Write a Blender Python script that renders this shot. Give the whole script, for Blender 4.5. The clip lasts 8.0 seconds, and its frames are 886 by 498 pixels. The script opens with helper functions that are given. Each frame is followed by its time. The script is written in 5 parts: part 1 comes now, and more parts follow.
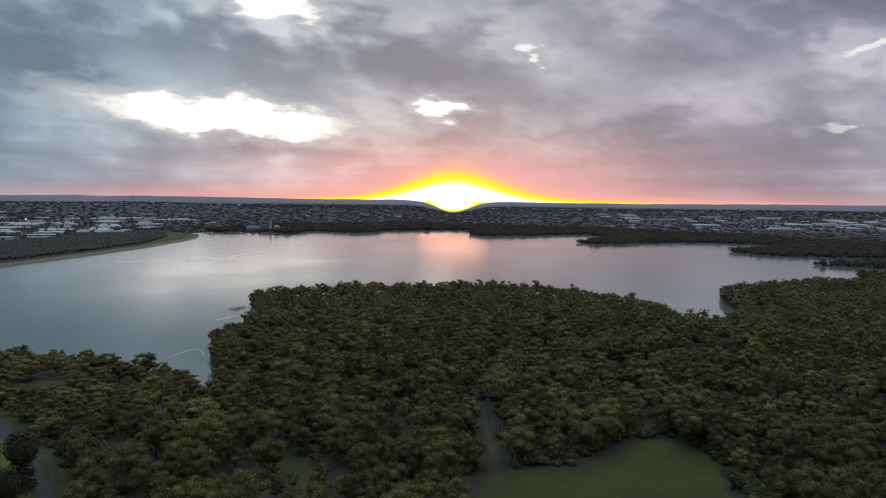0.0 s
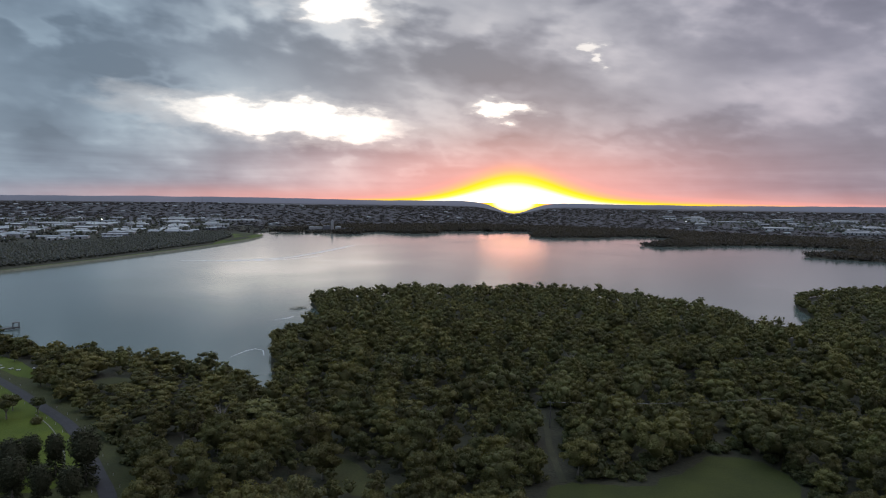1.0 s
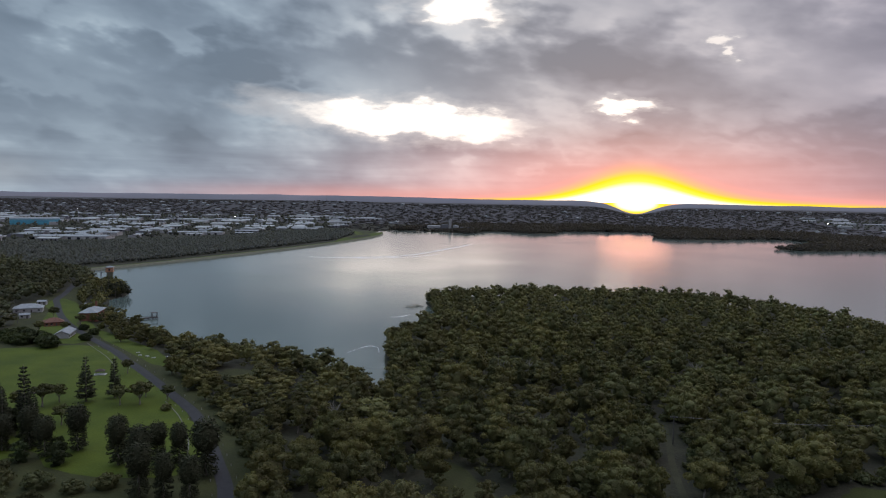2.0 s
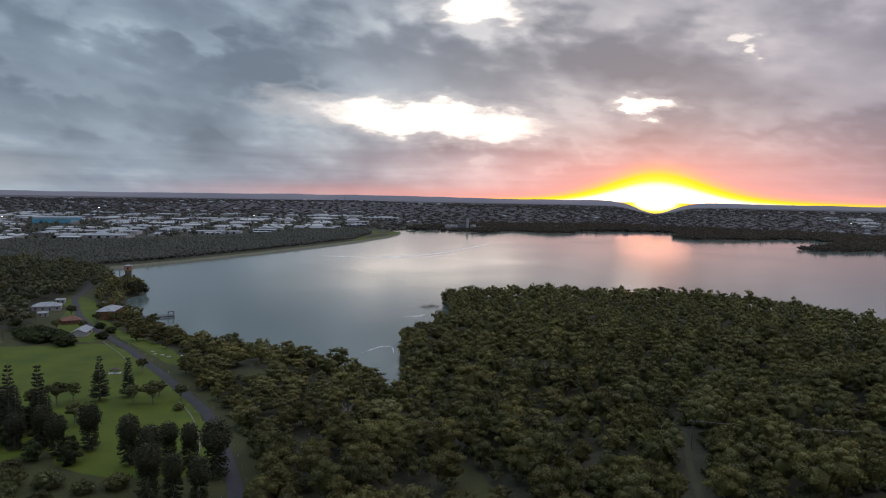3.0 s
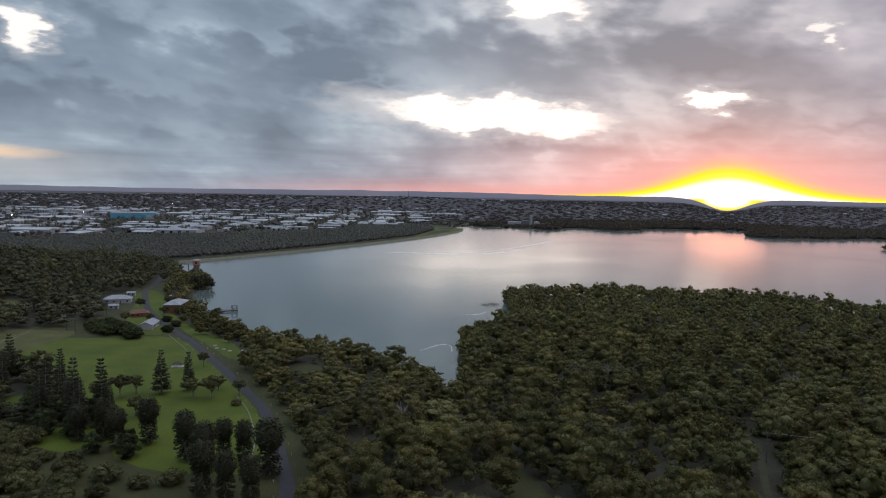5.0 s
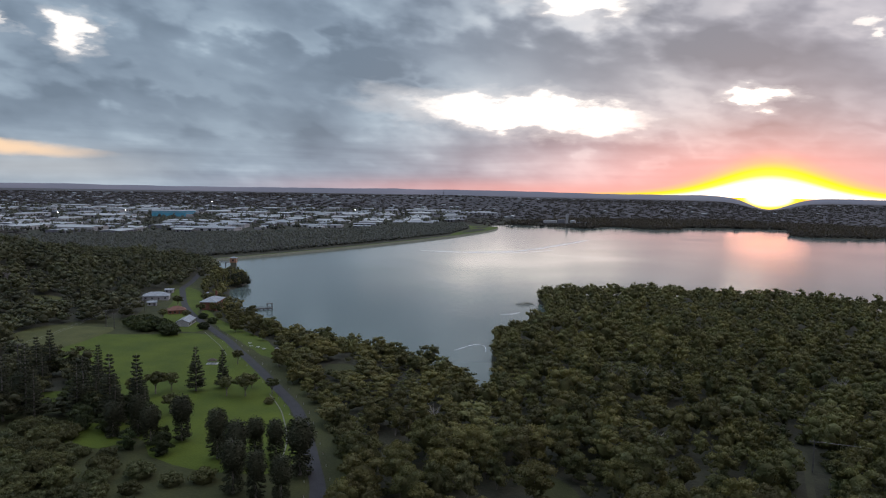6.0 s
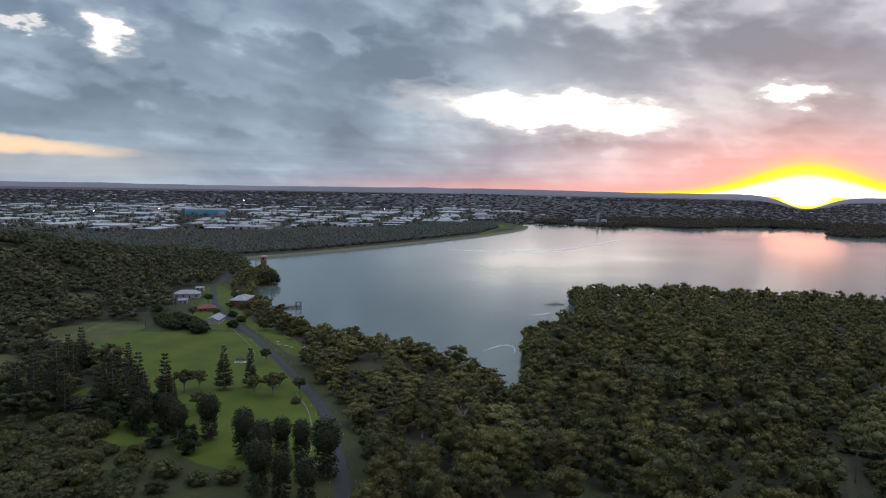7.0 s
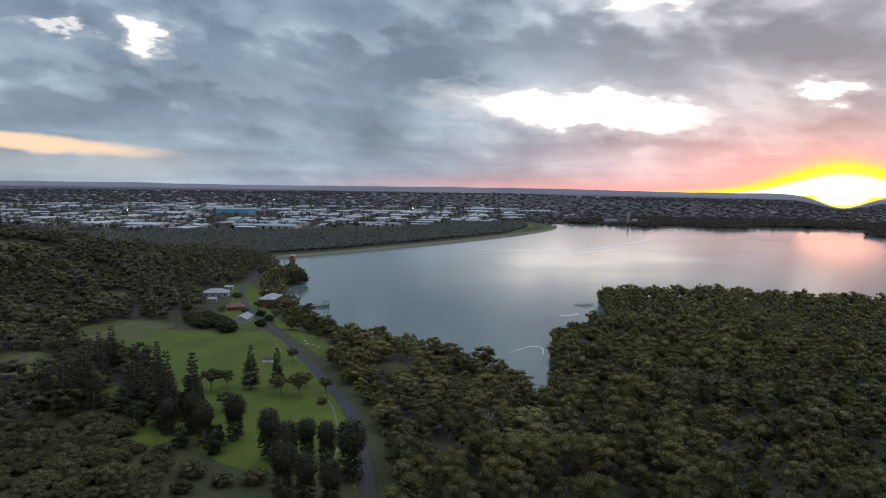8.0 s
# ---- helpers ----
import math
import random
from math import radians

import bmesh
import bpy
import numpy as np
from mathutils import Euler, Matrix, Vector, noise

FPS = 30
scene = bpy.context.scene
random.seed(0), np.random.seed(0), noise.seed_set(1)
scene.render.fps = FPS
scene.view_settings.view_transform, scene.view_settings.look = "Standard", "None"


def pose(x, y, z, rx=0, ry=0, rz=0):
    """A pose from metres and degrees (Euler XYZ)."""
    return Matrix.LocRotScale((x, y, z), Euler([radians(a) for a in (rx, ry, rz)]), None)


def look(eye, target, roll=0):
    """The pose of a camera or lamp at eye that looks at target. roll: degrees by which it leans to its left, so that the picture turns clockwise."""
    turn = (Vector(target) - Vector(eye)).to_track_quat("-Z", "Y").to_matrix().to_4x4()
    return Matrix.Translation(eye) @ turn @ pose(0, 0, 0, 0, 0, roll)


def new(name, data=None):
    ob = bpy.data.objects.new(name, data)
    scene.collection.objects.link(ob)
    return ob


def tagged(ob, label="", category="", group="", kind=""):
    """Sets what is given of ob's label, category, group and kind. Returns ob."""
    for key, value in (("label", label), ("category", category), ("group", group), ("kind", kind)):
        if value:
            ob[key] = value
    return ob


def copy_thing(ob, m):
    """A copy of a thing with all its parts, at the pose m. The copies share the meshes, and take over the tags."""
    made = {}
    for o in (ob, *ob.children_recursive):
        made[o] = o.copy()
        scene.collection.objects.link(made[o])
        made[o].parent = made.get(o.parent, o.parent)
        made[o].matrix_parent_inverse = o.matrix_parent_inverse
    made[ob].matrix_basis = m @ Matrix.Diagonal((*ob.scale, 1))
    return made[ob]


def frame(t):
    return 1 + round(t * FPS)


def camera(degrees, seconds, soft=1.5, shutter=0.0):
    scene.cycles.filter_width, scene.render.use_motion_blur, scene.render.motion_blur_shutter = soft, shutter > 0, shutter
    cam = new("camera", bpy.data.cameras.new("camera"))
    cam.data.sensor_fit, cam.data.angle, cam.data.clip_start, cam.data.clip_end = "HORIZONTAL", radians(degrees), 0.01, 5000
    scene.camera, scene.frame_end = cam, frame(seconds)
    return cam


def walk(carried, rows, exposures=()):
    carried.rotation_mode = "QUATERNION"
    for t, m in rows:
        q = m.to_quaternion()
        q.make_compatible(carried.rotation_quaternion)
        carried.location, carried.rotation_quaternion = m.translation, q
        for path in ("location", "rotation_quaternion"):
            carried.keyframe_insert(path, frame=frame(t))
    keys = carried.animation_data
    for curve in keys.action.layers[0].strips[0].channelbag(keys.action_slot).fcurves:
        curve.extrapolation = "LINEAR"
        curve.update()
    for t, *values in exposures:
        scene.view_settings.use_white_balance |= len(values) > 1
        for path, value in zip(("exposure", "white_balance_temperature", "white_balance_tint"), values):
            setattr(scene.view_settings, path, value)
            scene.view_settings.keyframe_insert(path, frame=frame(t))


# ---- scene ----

# ---- camera and its flight: t, x, y, z, yaw, pitch, roll ----
cam = camera(64.0, 8.0, soft=1.1)
EYE = 105.0
ROWS = [
    (0.0, 0.0, 0.0, 0.0, 0.0, -4.11, 0.74),
    (0.5, -0.3, 4.2, -0.1, 1.73, -4.05, 0.76),
    (1.0, -0.7, 8.4, -0.1, 4.83, -4.07, 0.85),
    (1.2, -0.85, 10.2, -0.13, 6.60, -4.09, 0.90),
    (1.5, -1.0, 12.7, -0.15, 10.47, -4.13, 0.97),
    (1.7, -1.0, 15.0, -0.16, 12.95, -4.20, 1.02),
    (2.8, -0.4, 21.4, -0.25, 15.35, -4.33, 1.08),
    (3.0, -0.3, 22.4, -0.3, 15.78, -4.35, 1.08),
    (3.5, -0.25, 24.9, -0.4, 16.91, -4.43, 1.08),
    (4.0, -0.3, 27.3, -0.4, 18.18, -4.53, 1.10),
    (4.5, -0.5, 29.5, -0.45, 19.47, -4.63, 1.11),
    (6.0, -1.9, 36.3, -0.55, 23.75, -4.91, 1.11),
    (6.5, -2.5, 38.4, -0.62, 24.92, -4.98, 1.11),
    (7.0, -3.2, 40.6, -0.72, 26.14, -5.04, 1.09),
    (7.5, -3.9, 42.7, -0.8, 27.31, -5.08, 1.06),
    (8.0, -4.8, 44.9, -0.9, 28.45, -5.13, 1.03),
]
walk(cam, [(t, pose(x, y, EYE + z, 90 + pitch, 0, yaw) @ pose(0, 0, 0, 0, 0, roll)) for t, x, y, z, yaw, pitch, roll in ROWS],
     exposures=((0.0, 0.09, 6650, 13), (1.5, 0.10, 6850, 16), (4.0, 0.15, 7050, 19), (8.0, 0.33, 6720, 16)))


# ---- node helpers ----
class Nodes:
    """Short hand for building node trees."""

    def __init__(self, tree):
        self.tree, self.nodes, self.links = tree, tree.nodes, tree.links
        self.nodes.clear()

    def put(self, socket, value):
        if isinstance(value, bpy.types.NodeSocket):
            self.links.new(value, socket)
        elif isinstance(value, (tuple, list)) and len(value) == 3 and socket.type == "RGBA":
            socket.default_value = (*value, 1)
        else:
            socket.default_value = value

    def math(self, op, a, b=0.0, c=0.0):
        n = self.nodes.new("ShaderNodeMath")
        n.operation = op
        for s, v in zip(n.inputs, (a, b, c)):
            self.put(s, v)
        return n.outputs[0]

    def add(self, *v):
        out = v[0]
        for w in v[1:]:
            out = self.math("ADD", out, w)
        return out

    def mul(self, *v):
        out = v[0]
        for w in v[1:]:
            out = self.math("MULTIPLY", out, w)
        return out

    def gauss(self, v, centre, width):
        d = self.math("DIVIDE", self.math("SUBTRACT", v, centre), width)
        return self.math("EXPONENT", self.mul(d, d, -1.0))

    def span(self, v, a, b, lo=0.0, hi=1.0):
        n = self.nodes.new("ShaderNodeMapRange")
        n.interpolation_type = "SMOOTHSTEP"
        for s, w in zip(n.inputs, (v, a, b, lo, hi)):
            self.put(s, w)
        return n.outputs[0]

    def noise(self, vector, scale, detail=4.0, rough=0.5, distortion=0.0):
        n = self.nodes.new("ShaderNodeTexNoise")
        if vector is not None:
            self.put(n.inputs["Vector"], vector)
        for k, v in (("Scale", scale), ("Detail", detail), ("Roughness", rough), ("Distortion", distortion)):
            n.inputs[k].default_value = v
        return n.outputs[0]

    def xyz(self, x, y, z):
        n = self.nodes.new("ShaderNodeCombineXYZ")
        for s, v in zip(n.inputs, (x, y, z)):
            self.put(s, v)
        return n.outputs[0]

    def mix(self, f, a, b, kind="MIX"):
        n = self.nodes.new("ShaderNodeMix")
        n.data_type, n.blend_type, n.clamp_factor = "RGBA", kind, True
        self.put(n.inputs[0], f), self.put(n.inputs[6], a), self.put(n.inputs[7], b)
        return n.outputs[2]

    def ramp(self, f, *stops):
        n = self.nodes.new("ShaderNodeValToRGB")
        el = n.color_ramp.elements
        while len(el) < len(stops):
            el.new(0.5)
        for e, (p, c) in zip(el, stops):
            e.position, e.color = p, (*c, 1)
        self.put(n.inputs[0], f)
        return n.outputs[0]

    def node(self, kind, out=0, **sets):
        n = self.nodes.new(kind)
        for k, v in sets.items():
            self.put(n.inputs[k.replace("_", " ")], v)
        return n.outputs[out] if out is not None else n


# ---- sky: broken evening cloud over a sun that touches the skyline ----
SUN_AZ, SUN_EL = 0.8, 0.4
world = bpy.data.worlds.new("evening_sky")
scene.world = world
world.use_nodes = True
N = Nodes(world.node_tree)
sep = N.node("ShaderNodeSeparateXYZ", None, Vector=N.node("ShaderNodeTexCoord", 0))
dx, dy, dz = sep.outputs
el = N.mul(N.math("ARCSINE", dz), 57.2958)
az = N.mul(N.math("ARCTAN2", dx, dy), 57.2958)
sky = N.nodes.new("ShaderNodeTexSky")
sky.sky_type, sky.sun_disc = "NISHITA", False
sky.sun_elevation, sky.sun_rotation = radians(1.5), radians(SUN_AZ)
# rows of soft cloud that sink towards the sun
fall = N.add(el, N.mul(az, 0.10))
big = N.noise(N.xyz(N.mul(az, 0.030), N.mul(fall, 0.105), 1.7), 1.0, 2.0, 0.45, 0.35)
mid = N.noise(N.xyz(N.mul(az, 0.105), N.mul(fall, 0.25), 4.2), 1.0, 4.0, 0.46, 0.1)
fine = N.noise(N.xyz(N.mul(az, 0.33), N.mul(fall, 0.66), 8.4), 1.0, 3.0, 0.45, 0.1)
flat = N.noise(N.xyz(N.mul(az, 0.07), N.mul(el, 1.1), 2.6), 1.0, 4.0, 0.5, 0.2)
low_deck = N.span(el, 6.0, 2.0)
tone = N.add(N.mul(big, 0.24), N.mul(mid, 0.37), N.mul(fine, 0.18), N.mul(N.math("SUBTRACT", flat, 0.5), low_deck, 0.18), 0.107)
# the deck's darker bellies, then its thinner seams: azimuth, elevation, half widths, weight
waz, wel = N.add(az, N.mul(N.math("SUBTRACT", mid, 0.5), 22.0)), N.add(el, N.mul(N.math("SUBTRACT", fine, 0.5), 9.0))
BELLIES = ((-9, 9.6, 9, 2.0, -0.075), (-20, 11.6, 8, 1.7, -0.065), (-31, 10.6, 7, 2.2, -0.075), (3, 11.0, 4, 3.4, -0.06), (17, 11.0, 6, 3.0, -0.065), (28, 12.8, 7, 2.0, -0.10), (26, 4.2, 11, 2.0, -0.05), (13, 5.4, 9, 1.1, -0.05),
           (-4, 5.1, 5, 0.7, -0.05), (-57, 12.0, 4, 1.5, -0.08), (-36, 9.2, 9, 2.0, -0.045), (-56, 6.0, 10, 1.4, -0.06), (-38, 3.0, 12, 1.2, -0.045), (-46, 10.6, 5, 1.4, -0.05), (-33, 6.0, 9, 1.6, -0.045))
SEAMS = ((-37, 12.0, 5, 0.8, 0.05), (-29, 8.2, 6, 0.8, 0.06), (-13, 14.6, 6, 1.6, 0.10), (-3, 14.0, 3, 1.6, 0.06), (6.5, 12.0, 1.4, 2.6, 0.06), (31, 10.2, 5, 1.3, 0.08), (-48, 7.4, 6, 0.7, 0.03), (-9, 4.0, 9, 0.6, 0.05), (-26, 5.4, 6, 0.8, 0.03), (-2, 8.2, 5, 1.2, 0.05), (9, 4.0, 5, 0.6, 0.03))
for ma, me_, wa, we, wt in BELLIES + SEAMS:
    tone = N.add(tone, N.mul(N.gauss(waz, float(ma), float(wa)), N.gauss(wel, float(me_), float(we)), wt))
cloud = N.ramp(tone, (0.38, (0.180, 0.218, 0.266)), (0.45, (0.245, 0.288, 0.342)), (0.52, (0.345, 0.395, 0.448)), (0.62, (0.56, 0.61, 0.645)))
cloud = N.mix(N.span(az, -22.0, 20.0), cloud, N.mix(1.0, cloud, (1.02, 0.965, 1.0), "MULTIPLY"))
cloud = N.mix(N.span(az, -6.0, -34.0), cloud, N.mix(1.0, cloud, (0.68, 0.84, 0.94), "MULTIPLY"))
cloud = N.mix(N.span(az, 4.0, 24.0), cloud, N.mix(1.0, cloud, (0.85, 0.82, 0.87), "MULTIPLY"))
# dusk in the east
cloud = N.mix(N.span(dy, 0.25, -0.5), cloud, N.mix(1.0, cloud, (0.55, 0.58, 0.64), "MULTIPLY"))
# thicker light overhead, as under any cloud deck
cloud = N.mix(1.0, cloud, N.xyz(*[N.add(1.0, N.mul(N.span(dz, 0.3, 0.9), 3.2))] * 3), "MULTIPLY")
# ragged edges for the gaps
fray = N.mul(N.math("SUBTRACT", N.noise(N.xyz(N.mul(az, 0.22), N.mul(el, 0.6), 0.0), 1.0, 5.0, 0.54), 0.5), 1.0)
fray2 = N.mul(N.math("SUBTRACT", N.noise(N.xyz(N.mul(az, 0.22), N.mul(el, 0.6), 7.0), 1.0, 5.0, 0.54), 0.5), 1.0)
faz, fel = N.add(az, N.mul(fray, 9.0)), N.add(el, N.mul(fray2, 4.5))


def gap(a, e, wa, we, slope=0.0):
    """How much of an opening in the cloud lies here: centre, half widths, and its fall to the right."""
    da = N.math("SUBTRACT", faz, a)
    de = N.add(N.math("SUBTRACT", fel, e), N.mul(da, slope))
    q = N.add(N.math("POWER", N.math("ABSOLUTE", N.math("DIVIDE", da, wa)), 2.0), N.math("POWER", N.math("ABSOLUTE", N.math("DIVIDE", de, we)), 2.0))
    return N.span(q, 0.35, 1.6, 1.0, 0.0), N.span(q, 0.5, 4.0, 1.0, 0.0)


gaps, rim = gap(-16.6, 5.9, 8.3, 1.15, 0.06)
# smaller, thinner openings, each with its clearness
for clear, *g in ((0.8, -0.8, 7.1, 2.2, 0.5), (0.95, -13.2, 14.7, 3.0, 1.3, 0.1), (0.45, 6.2, 10.9, 0.8, 0.6), (0.6, -51.4, 10.4, 1.2, 1.1), (0.35, -56.5, 10.0, 1.4, 0.25), (0.35, 31.5, 10.9, 3.0, 0.4, -0.15), (0.25, 29.0, 5.4, 0.9, 0.25)):
    one, edge = gap(*g)
    gaps, rim = N.math("MAXIMUM", gaps, N.mul(one, clear)), N.math("MAXIMUM", rim, N.mul(edge, clear))
shine = N.mix(N.mul(rim, 0.55), cloud, (0.66, 0.70, 0.72))
shine = N.mix(gaps, shine, (1.25, 1.24, 1.16))
faz, fel = N.add(az, N.mul(fray, 3.0)), N.add(el, N.mul(fray2, 1.1))
amber, amber_rim = gap(-64.0, 2.75, 13.0, 0.62, 0.055)
shine = N.mix(N.mul(N.gauss(el, 1.0, 1.3), N.span(az, -40.0, -52.0), 0.6), shine, (0.36, 0.40, 0.42))
shine = N.mix(N.mul(amber, 0.9), shine, (0.84, 0.64, 0.43))
# the glow round the sun
sd = N.math("SUBTRACT", az, SUN_AZ)
pink = N.mul(N.gauss(sd, 0.0, 17.0), N.gauss(el, 0.6, 3.6))
shine = N.mix(N.mul(pink, 0.68), shine, (0.86, 0.39, 0.41))
band = N.mul(N.gauss(el, -0.1, 0.8), N.span(N.math("ABSOLUTE", sd), 48.0, 12.0))
shine = N.mix(N.mul(band, 0.65), shine, (0.80, 0.37, 0.33))
height = N.add(N.mul(N.gauss(sd, 0.0, 5.6), 1.55), N.mul(N.gauss(sd, 0.0, 12.0), 0.62), N.mul(N.gauss(sd, 16.0, 15.0), 0.24), 0.05)
rise = N.add(el, 0.28)
above = N.math("DIVIDE", N.math("MAXIMUM", rise, 0.0), height)
# glow carried on below the skyline as bloom, seen through the notch
q1, q2 = N.math("DIVIDE", sd, 2.6), N.math("DIVIDE", rise, 0.95)
below = N.math("SQRT", N.add(N.mul(q1, q1), N.mul(q2, q2)))
level = N.math("MULTIPLY_ADD", N.math("LESS_THAN", rise, 0.0), N.math("SUBTRACT", below, above), above)
shade = N.add(N.mul(level, 0.5), N.mul(N.math("SUBTRACT", 1.0, N.gauss(sd, 0.0, 5.5)), 0.27), N.mul(N.math("SUBTRACT", 1.0, N.gauss(sd, 0.0, 16.0)), 0.26))
glow = N.ramp(shade, (0.29, (1.0, 0.97, 0.82)), (0.37, (1.0, 0.88, 0.10)), (0.47, (1.0, 0.74, 0.02)), (0.58, (0.98, 0.50, 0.22)), (0.78, (0.80, 0.38, 0.36)))
glow = N.mix(1.0, glow, N.xyz(*[N.add(1.0, N.mul(N.gauss(level, 0.0, 0.35), N.gauss(sd, 0.0, 4.0), 1.5))] * 3), "MULTIPLY")
shine = N.mix(N.mul(N.span(level, 1.7, 0.75), N.span(N.math("ABSOLUTE", sd), 46.0, 14.0)), shine, glow)
# dusk land colour below the skyline
shine = N.mix(N.span(el, -1.3, -2.0), shine, (0.06, 0.05, 0.055))
total = N.mix(0.008, shine, sky.outputs[0], "ADD")
back = N.node("ShaderNodeBackground", 0, Color=total, Strength=1.0)
N.links.new(back, N.nodes.new("ShaderNodeOutputWorld").inputs[0])

sun = new("sun", bpy.data.lights.new("sun", "SUN"))
sun.data.energy, sun.data.angle, sun.data.color = 0.009, radians(6), (1.0, 0.44, 0.30)
sun.matrix_world = look((0, 0, 0), (-math.sin(radians(SUN_AZ)), -math.cos(radians(SUN_AZ)), -math.tan(radians(2.0))))


# ---- materials ----
def material(name, low, high, scale=1.0, rough=0.8, bump=0.2, island=0.0, fine=8.0, metallic=0.0, specular=0.3, spread=1.0, thin=0.0):
    """Two tones mixed by coarse and fine grain in metres, with random tints from piece to piece."""
    m = bpy.data.materials.new(name)
    m.use_nodes = True
    n = Nodes(m.node_tree)
    where = n.node("ShaderNodeNewGeometry", 0)
    a = n.noise(where, scale, 4.0, 0.55)
    b = n.noise(where, scale * fine, 5.0, 0.6)
    f = n.span(n.add(n.mul(a, 0.6), n.mul(b, 0.4)), 0.5 - 0.2 * spread, 0.5 + 0.2 * spread)
    if island:
        f = n.add(n.mul(n.span(b, 0.38, 0.66), 0.5), n.mul(f, 0.15), n.mul(n.span(n.noise(where, 0.13, 2.0), 0.35, 0.65), 0.35))
    if island:
        isl = n.node("ShaderNodeNewGeometry", "Random Per Island")
        obj = n.node("ShaderNodeObjectInfo", "Random")
        own = n.node("ShaderNodeAttribute", None)
        own.attribute_name = "tint"
        fac = own.outputs["Fac"]
        tree = n.math("MULTIPLY_ADD", n.math("GREATER_THAN", fac, 0.5), n.math("SUBTRACT", n.math("SUBTRACT", fac, 1.0), obj), obj)
        f = n.add(n.mul(f, 0.62 - island * 0.7), n.mul(isl, island * 0.8), n.mul(tree, 0.33))
    colour = n.mix(f, low, high)
    if thin and bump:
        cast = n.math("FRACT", n.mul(tree, 7.31))
        colour = n.mix(n.span(cast, 0.45, 0.9), colour, n.mix(1.0, colour, (0.88, 0.97, 1.06), "MULTIPLY"))
        depth = n.add(0.68, n.mul(n.math("FRACT", n.mul(tree, 3.77)), 0.64))
        colour = n.mix(1.0, colour, n.xyz(depth, depth, depth), "MULTIPLY")
    p = n.node("ShaderNodeBsdfPrincipled", None, Base_Color=colour, Metallic=metallic)
    p.inputs["Roughness"].default_value = rough
    p.inputs["Specular IOR Level"].default_value = specular
    if bump:
        bn = n.node("ShaderNodeBump", None, Height=b, Strength=bump)
        bn.inputs["Distance"].default_value = (1.2 if island and bump > 0.5 else 0.4) / scale / fine
        n.links.new(bn.outputs[0], p.inputs["Normal"])
    surface = p.outputs[0]
    if thin:
        leaf = n.node("ShaderNodeBsdfTranslucent", 0, Color=n.mix(1.0, colour, (1.25, 1.15, 0.6), "MULTIPLY"))
        blend = n.nodes.new("ShaderNodeMixShader")
        blend.inputs[0].default_value = thin
        n.links.new(surface, blend.inputs[1]), n.links.new(leaf, blend.inputs[2])
        surface = blend.outputs[0]
    n.links.new(surface, n.nodes.new("ShaderNodeOutputMaterial").inputs[0])
    return m


FOREST_FLOOR = material("forest_floor", (0.017, 0.017, 0.009), (0.038, 0.036, 0.018), 0.08, 0.95, 0.5)
LAWN = material("lawn", (0.035, 0.056, 0.002), (0.069, 0.092, 0.004), 0.05, 0.95, 0.4, fine=20)
FIELD = material("field_grass", (0.020, 0.027, 0.003), (0.039, 0.046, 0.006), 0.05, 0.95, 0.4, fine=20)
ROUGH_GRASS = material("rough_grass", (0.021, 0.024, 0.006), (0.044, 0.046, 0.011), 0.08, 0.95, 0.5, fine=12)
ASPHALT = material("asphalt", (0.018, 0.017, 0.019), (0.032, 0.030, 0.032), 0.3, 0.8, 0.2)
GRAVEL = material("gravel", (0.026, 0.027, 0.012), (0.044, 0.042, 0.021), 0.2, 0.95, 0.4)
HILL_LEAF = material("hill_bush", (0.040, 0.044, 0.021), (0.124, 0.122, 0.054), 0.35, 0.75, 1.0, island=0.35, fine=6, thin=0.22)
GUM_LEAF = material("gum_leaves", (0.046, 0.048, 0.015), (0.190, 0.170, 0.055), 0.35, 0.75, 1.0, island=0.35, fine=6, thin=0.22)
PALE_LEAF = material("pale_gum_leaves", (0.065, 0.062, 0.024), (0.215, 0.188, 0.074), 0.35, 0.75, 1.0, island=0.35, fine=6, thin=0.22)
PINE_LEAF = material("pine_needles", (0.014, 0.016, 0.007), (0.048, 0.051, 0.021), 0.5, 0.85, 0.6, island=0.5, fine=6)
SHRUB_LEAF = material("shrub_leaves", (0.042, 0.046, 0.016), (0.142, 0.140, 0.054), 0.5, 0.8, 1.0, island=0.35, fine=6, thin=0.22)
DRY_GRASS = material("dry_grass", (0.040, 0.046, 0.010), (0.080, 0.080, 0.022), 0.08, 0.95, 0.5, fine=12)
HEDGE_LEAF = material("hedge_leaves", (0.024, 0.034, 0.012), (0.075, 0.09, 0.032), 0.5, 0.8, 1.0, island=0.35, fine=6, thin=0.3)
# far woods and country: distance haze put into the colour, paler and greyer
HAZED_LEAF = material("hazed_leaves", (0.098, 0.104, 0.094), (0.120, 0.126, 0.112), 0.02, 0.9, 0.0, island=0.3, thin=0.4)
HAZED_SHORE_LEAF = material("hazed_shore_bush", (0.062, 0.054, 0.047), (0.090, 0.078, 0.068), 0.05, 0.9, 0.0, island=0.25, thin=0.4)
HAZED_GROUND = material("hazed_country", (0.044, 0.042, 0.044), (0.070, 0.066, 0.067), 0.006, 0.95, 0.0, fine=5)
HAZED_BUSH = material("hazed_far_bush", (0.060, 0.055, 0.056), (0.078, 0.071, 0.072), 0.01, 0.9, 0.0, island=0.6, thin=0.4)
BARK = material("bark", (0.10, 0.085, 0.07), (0.30, 0.27, 0.23), 0.8, 0.9, 0.4)
DEAD_WOOD = material("dead_wood", (0.17, 0.155, 0.135), (0.30, 0.275, 0.24), 1.0, 0.9, 0.3)
GREY_TIMBER = material("weathered_timber", (0.06, 0.056, 0.052), (0.13, 0.12, 0.11), 1.5, 0.9, 0.3)
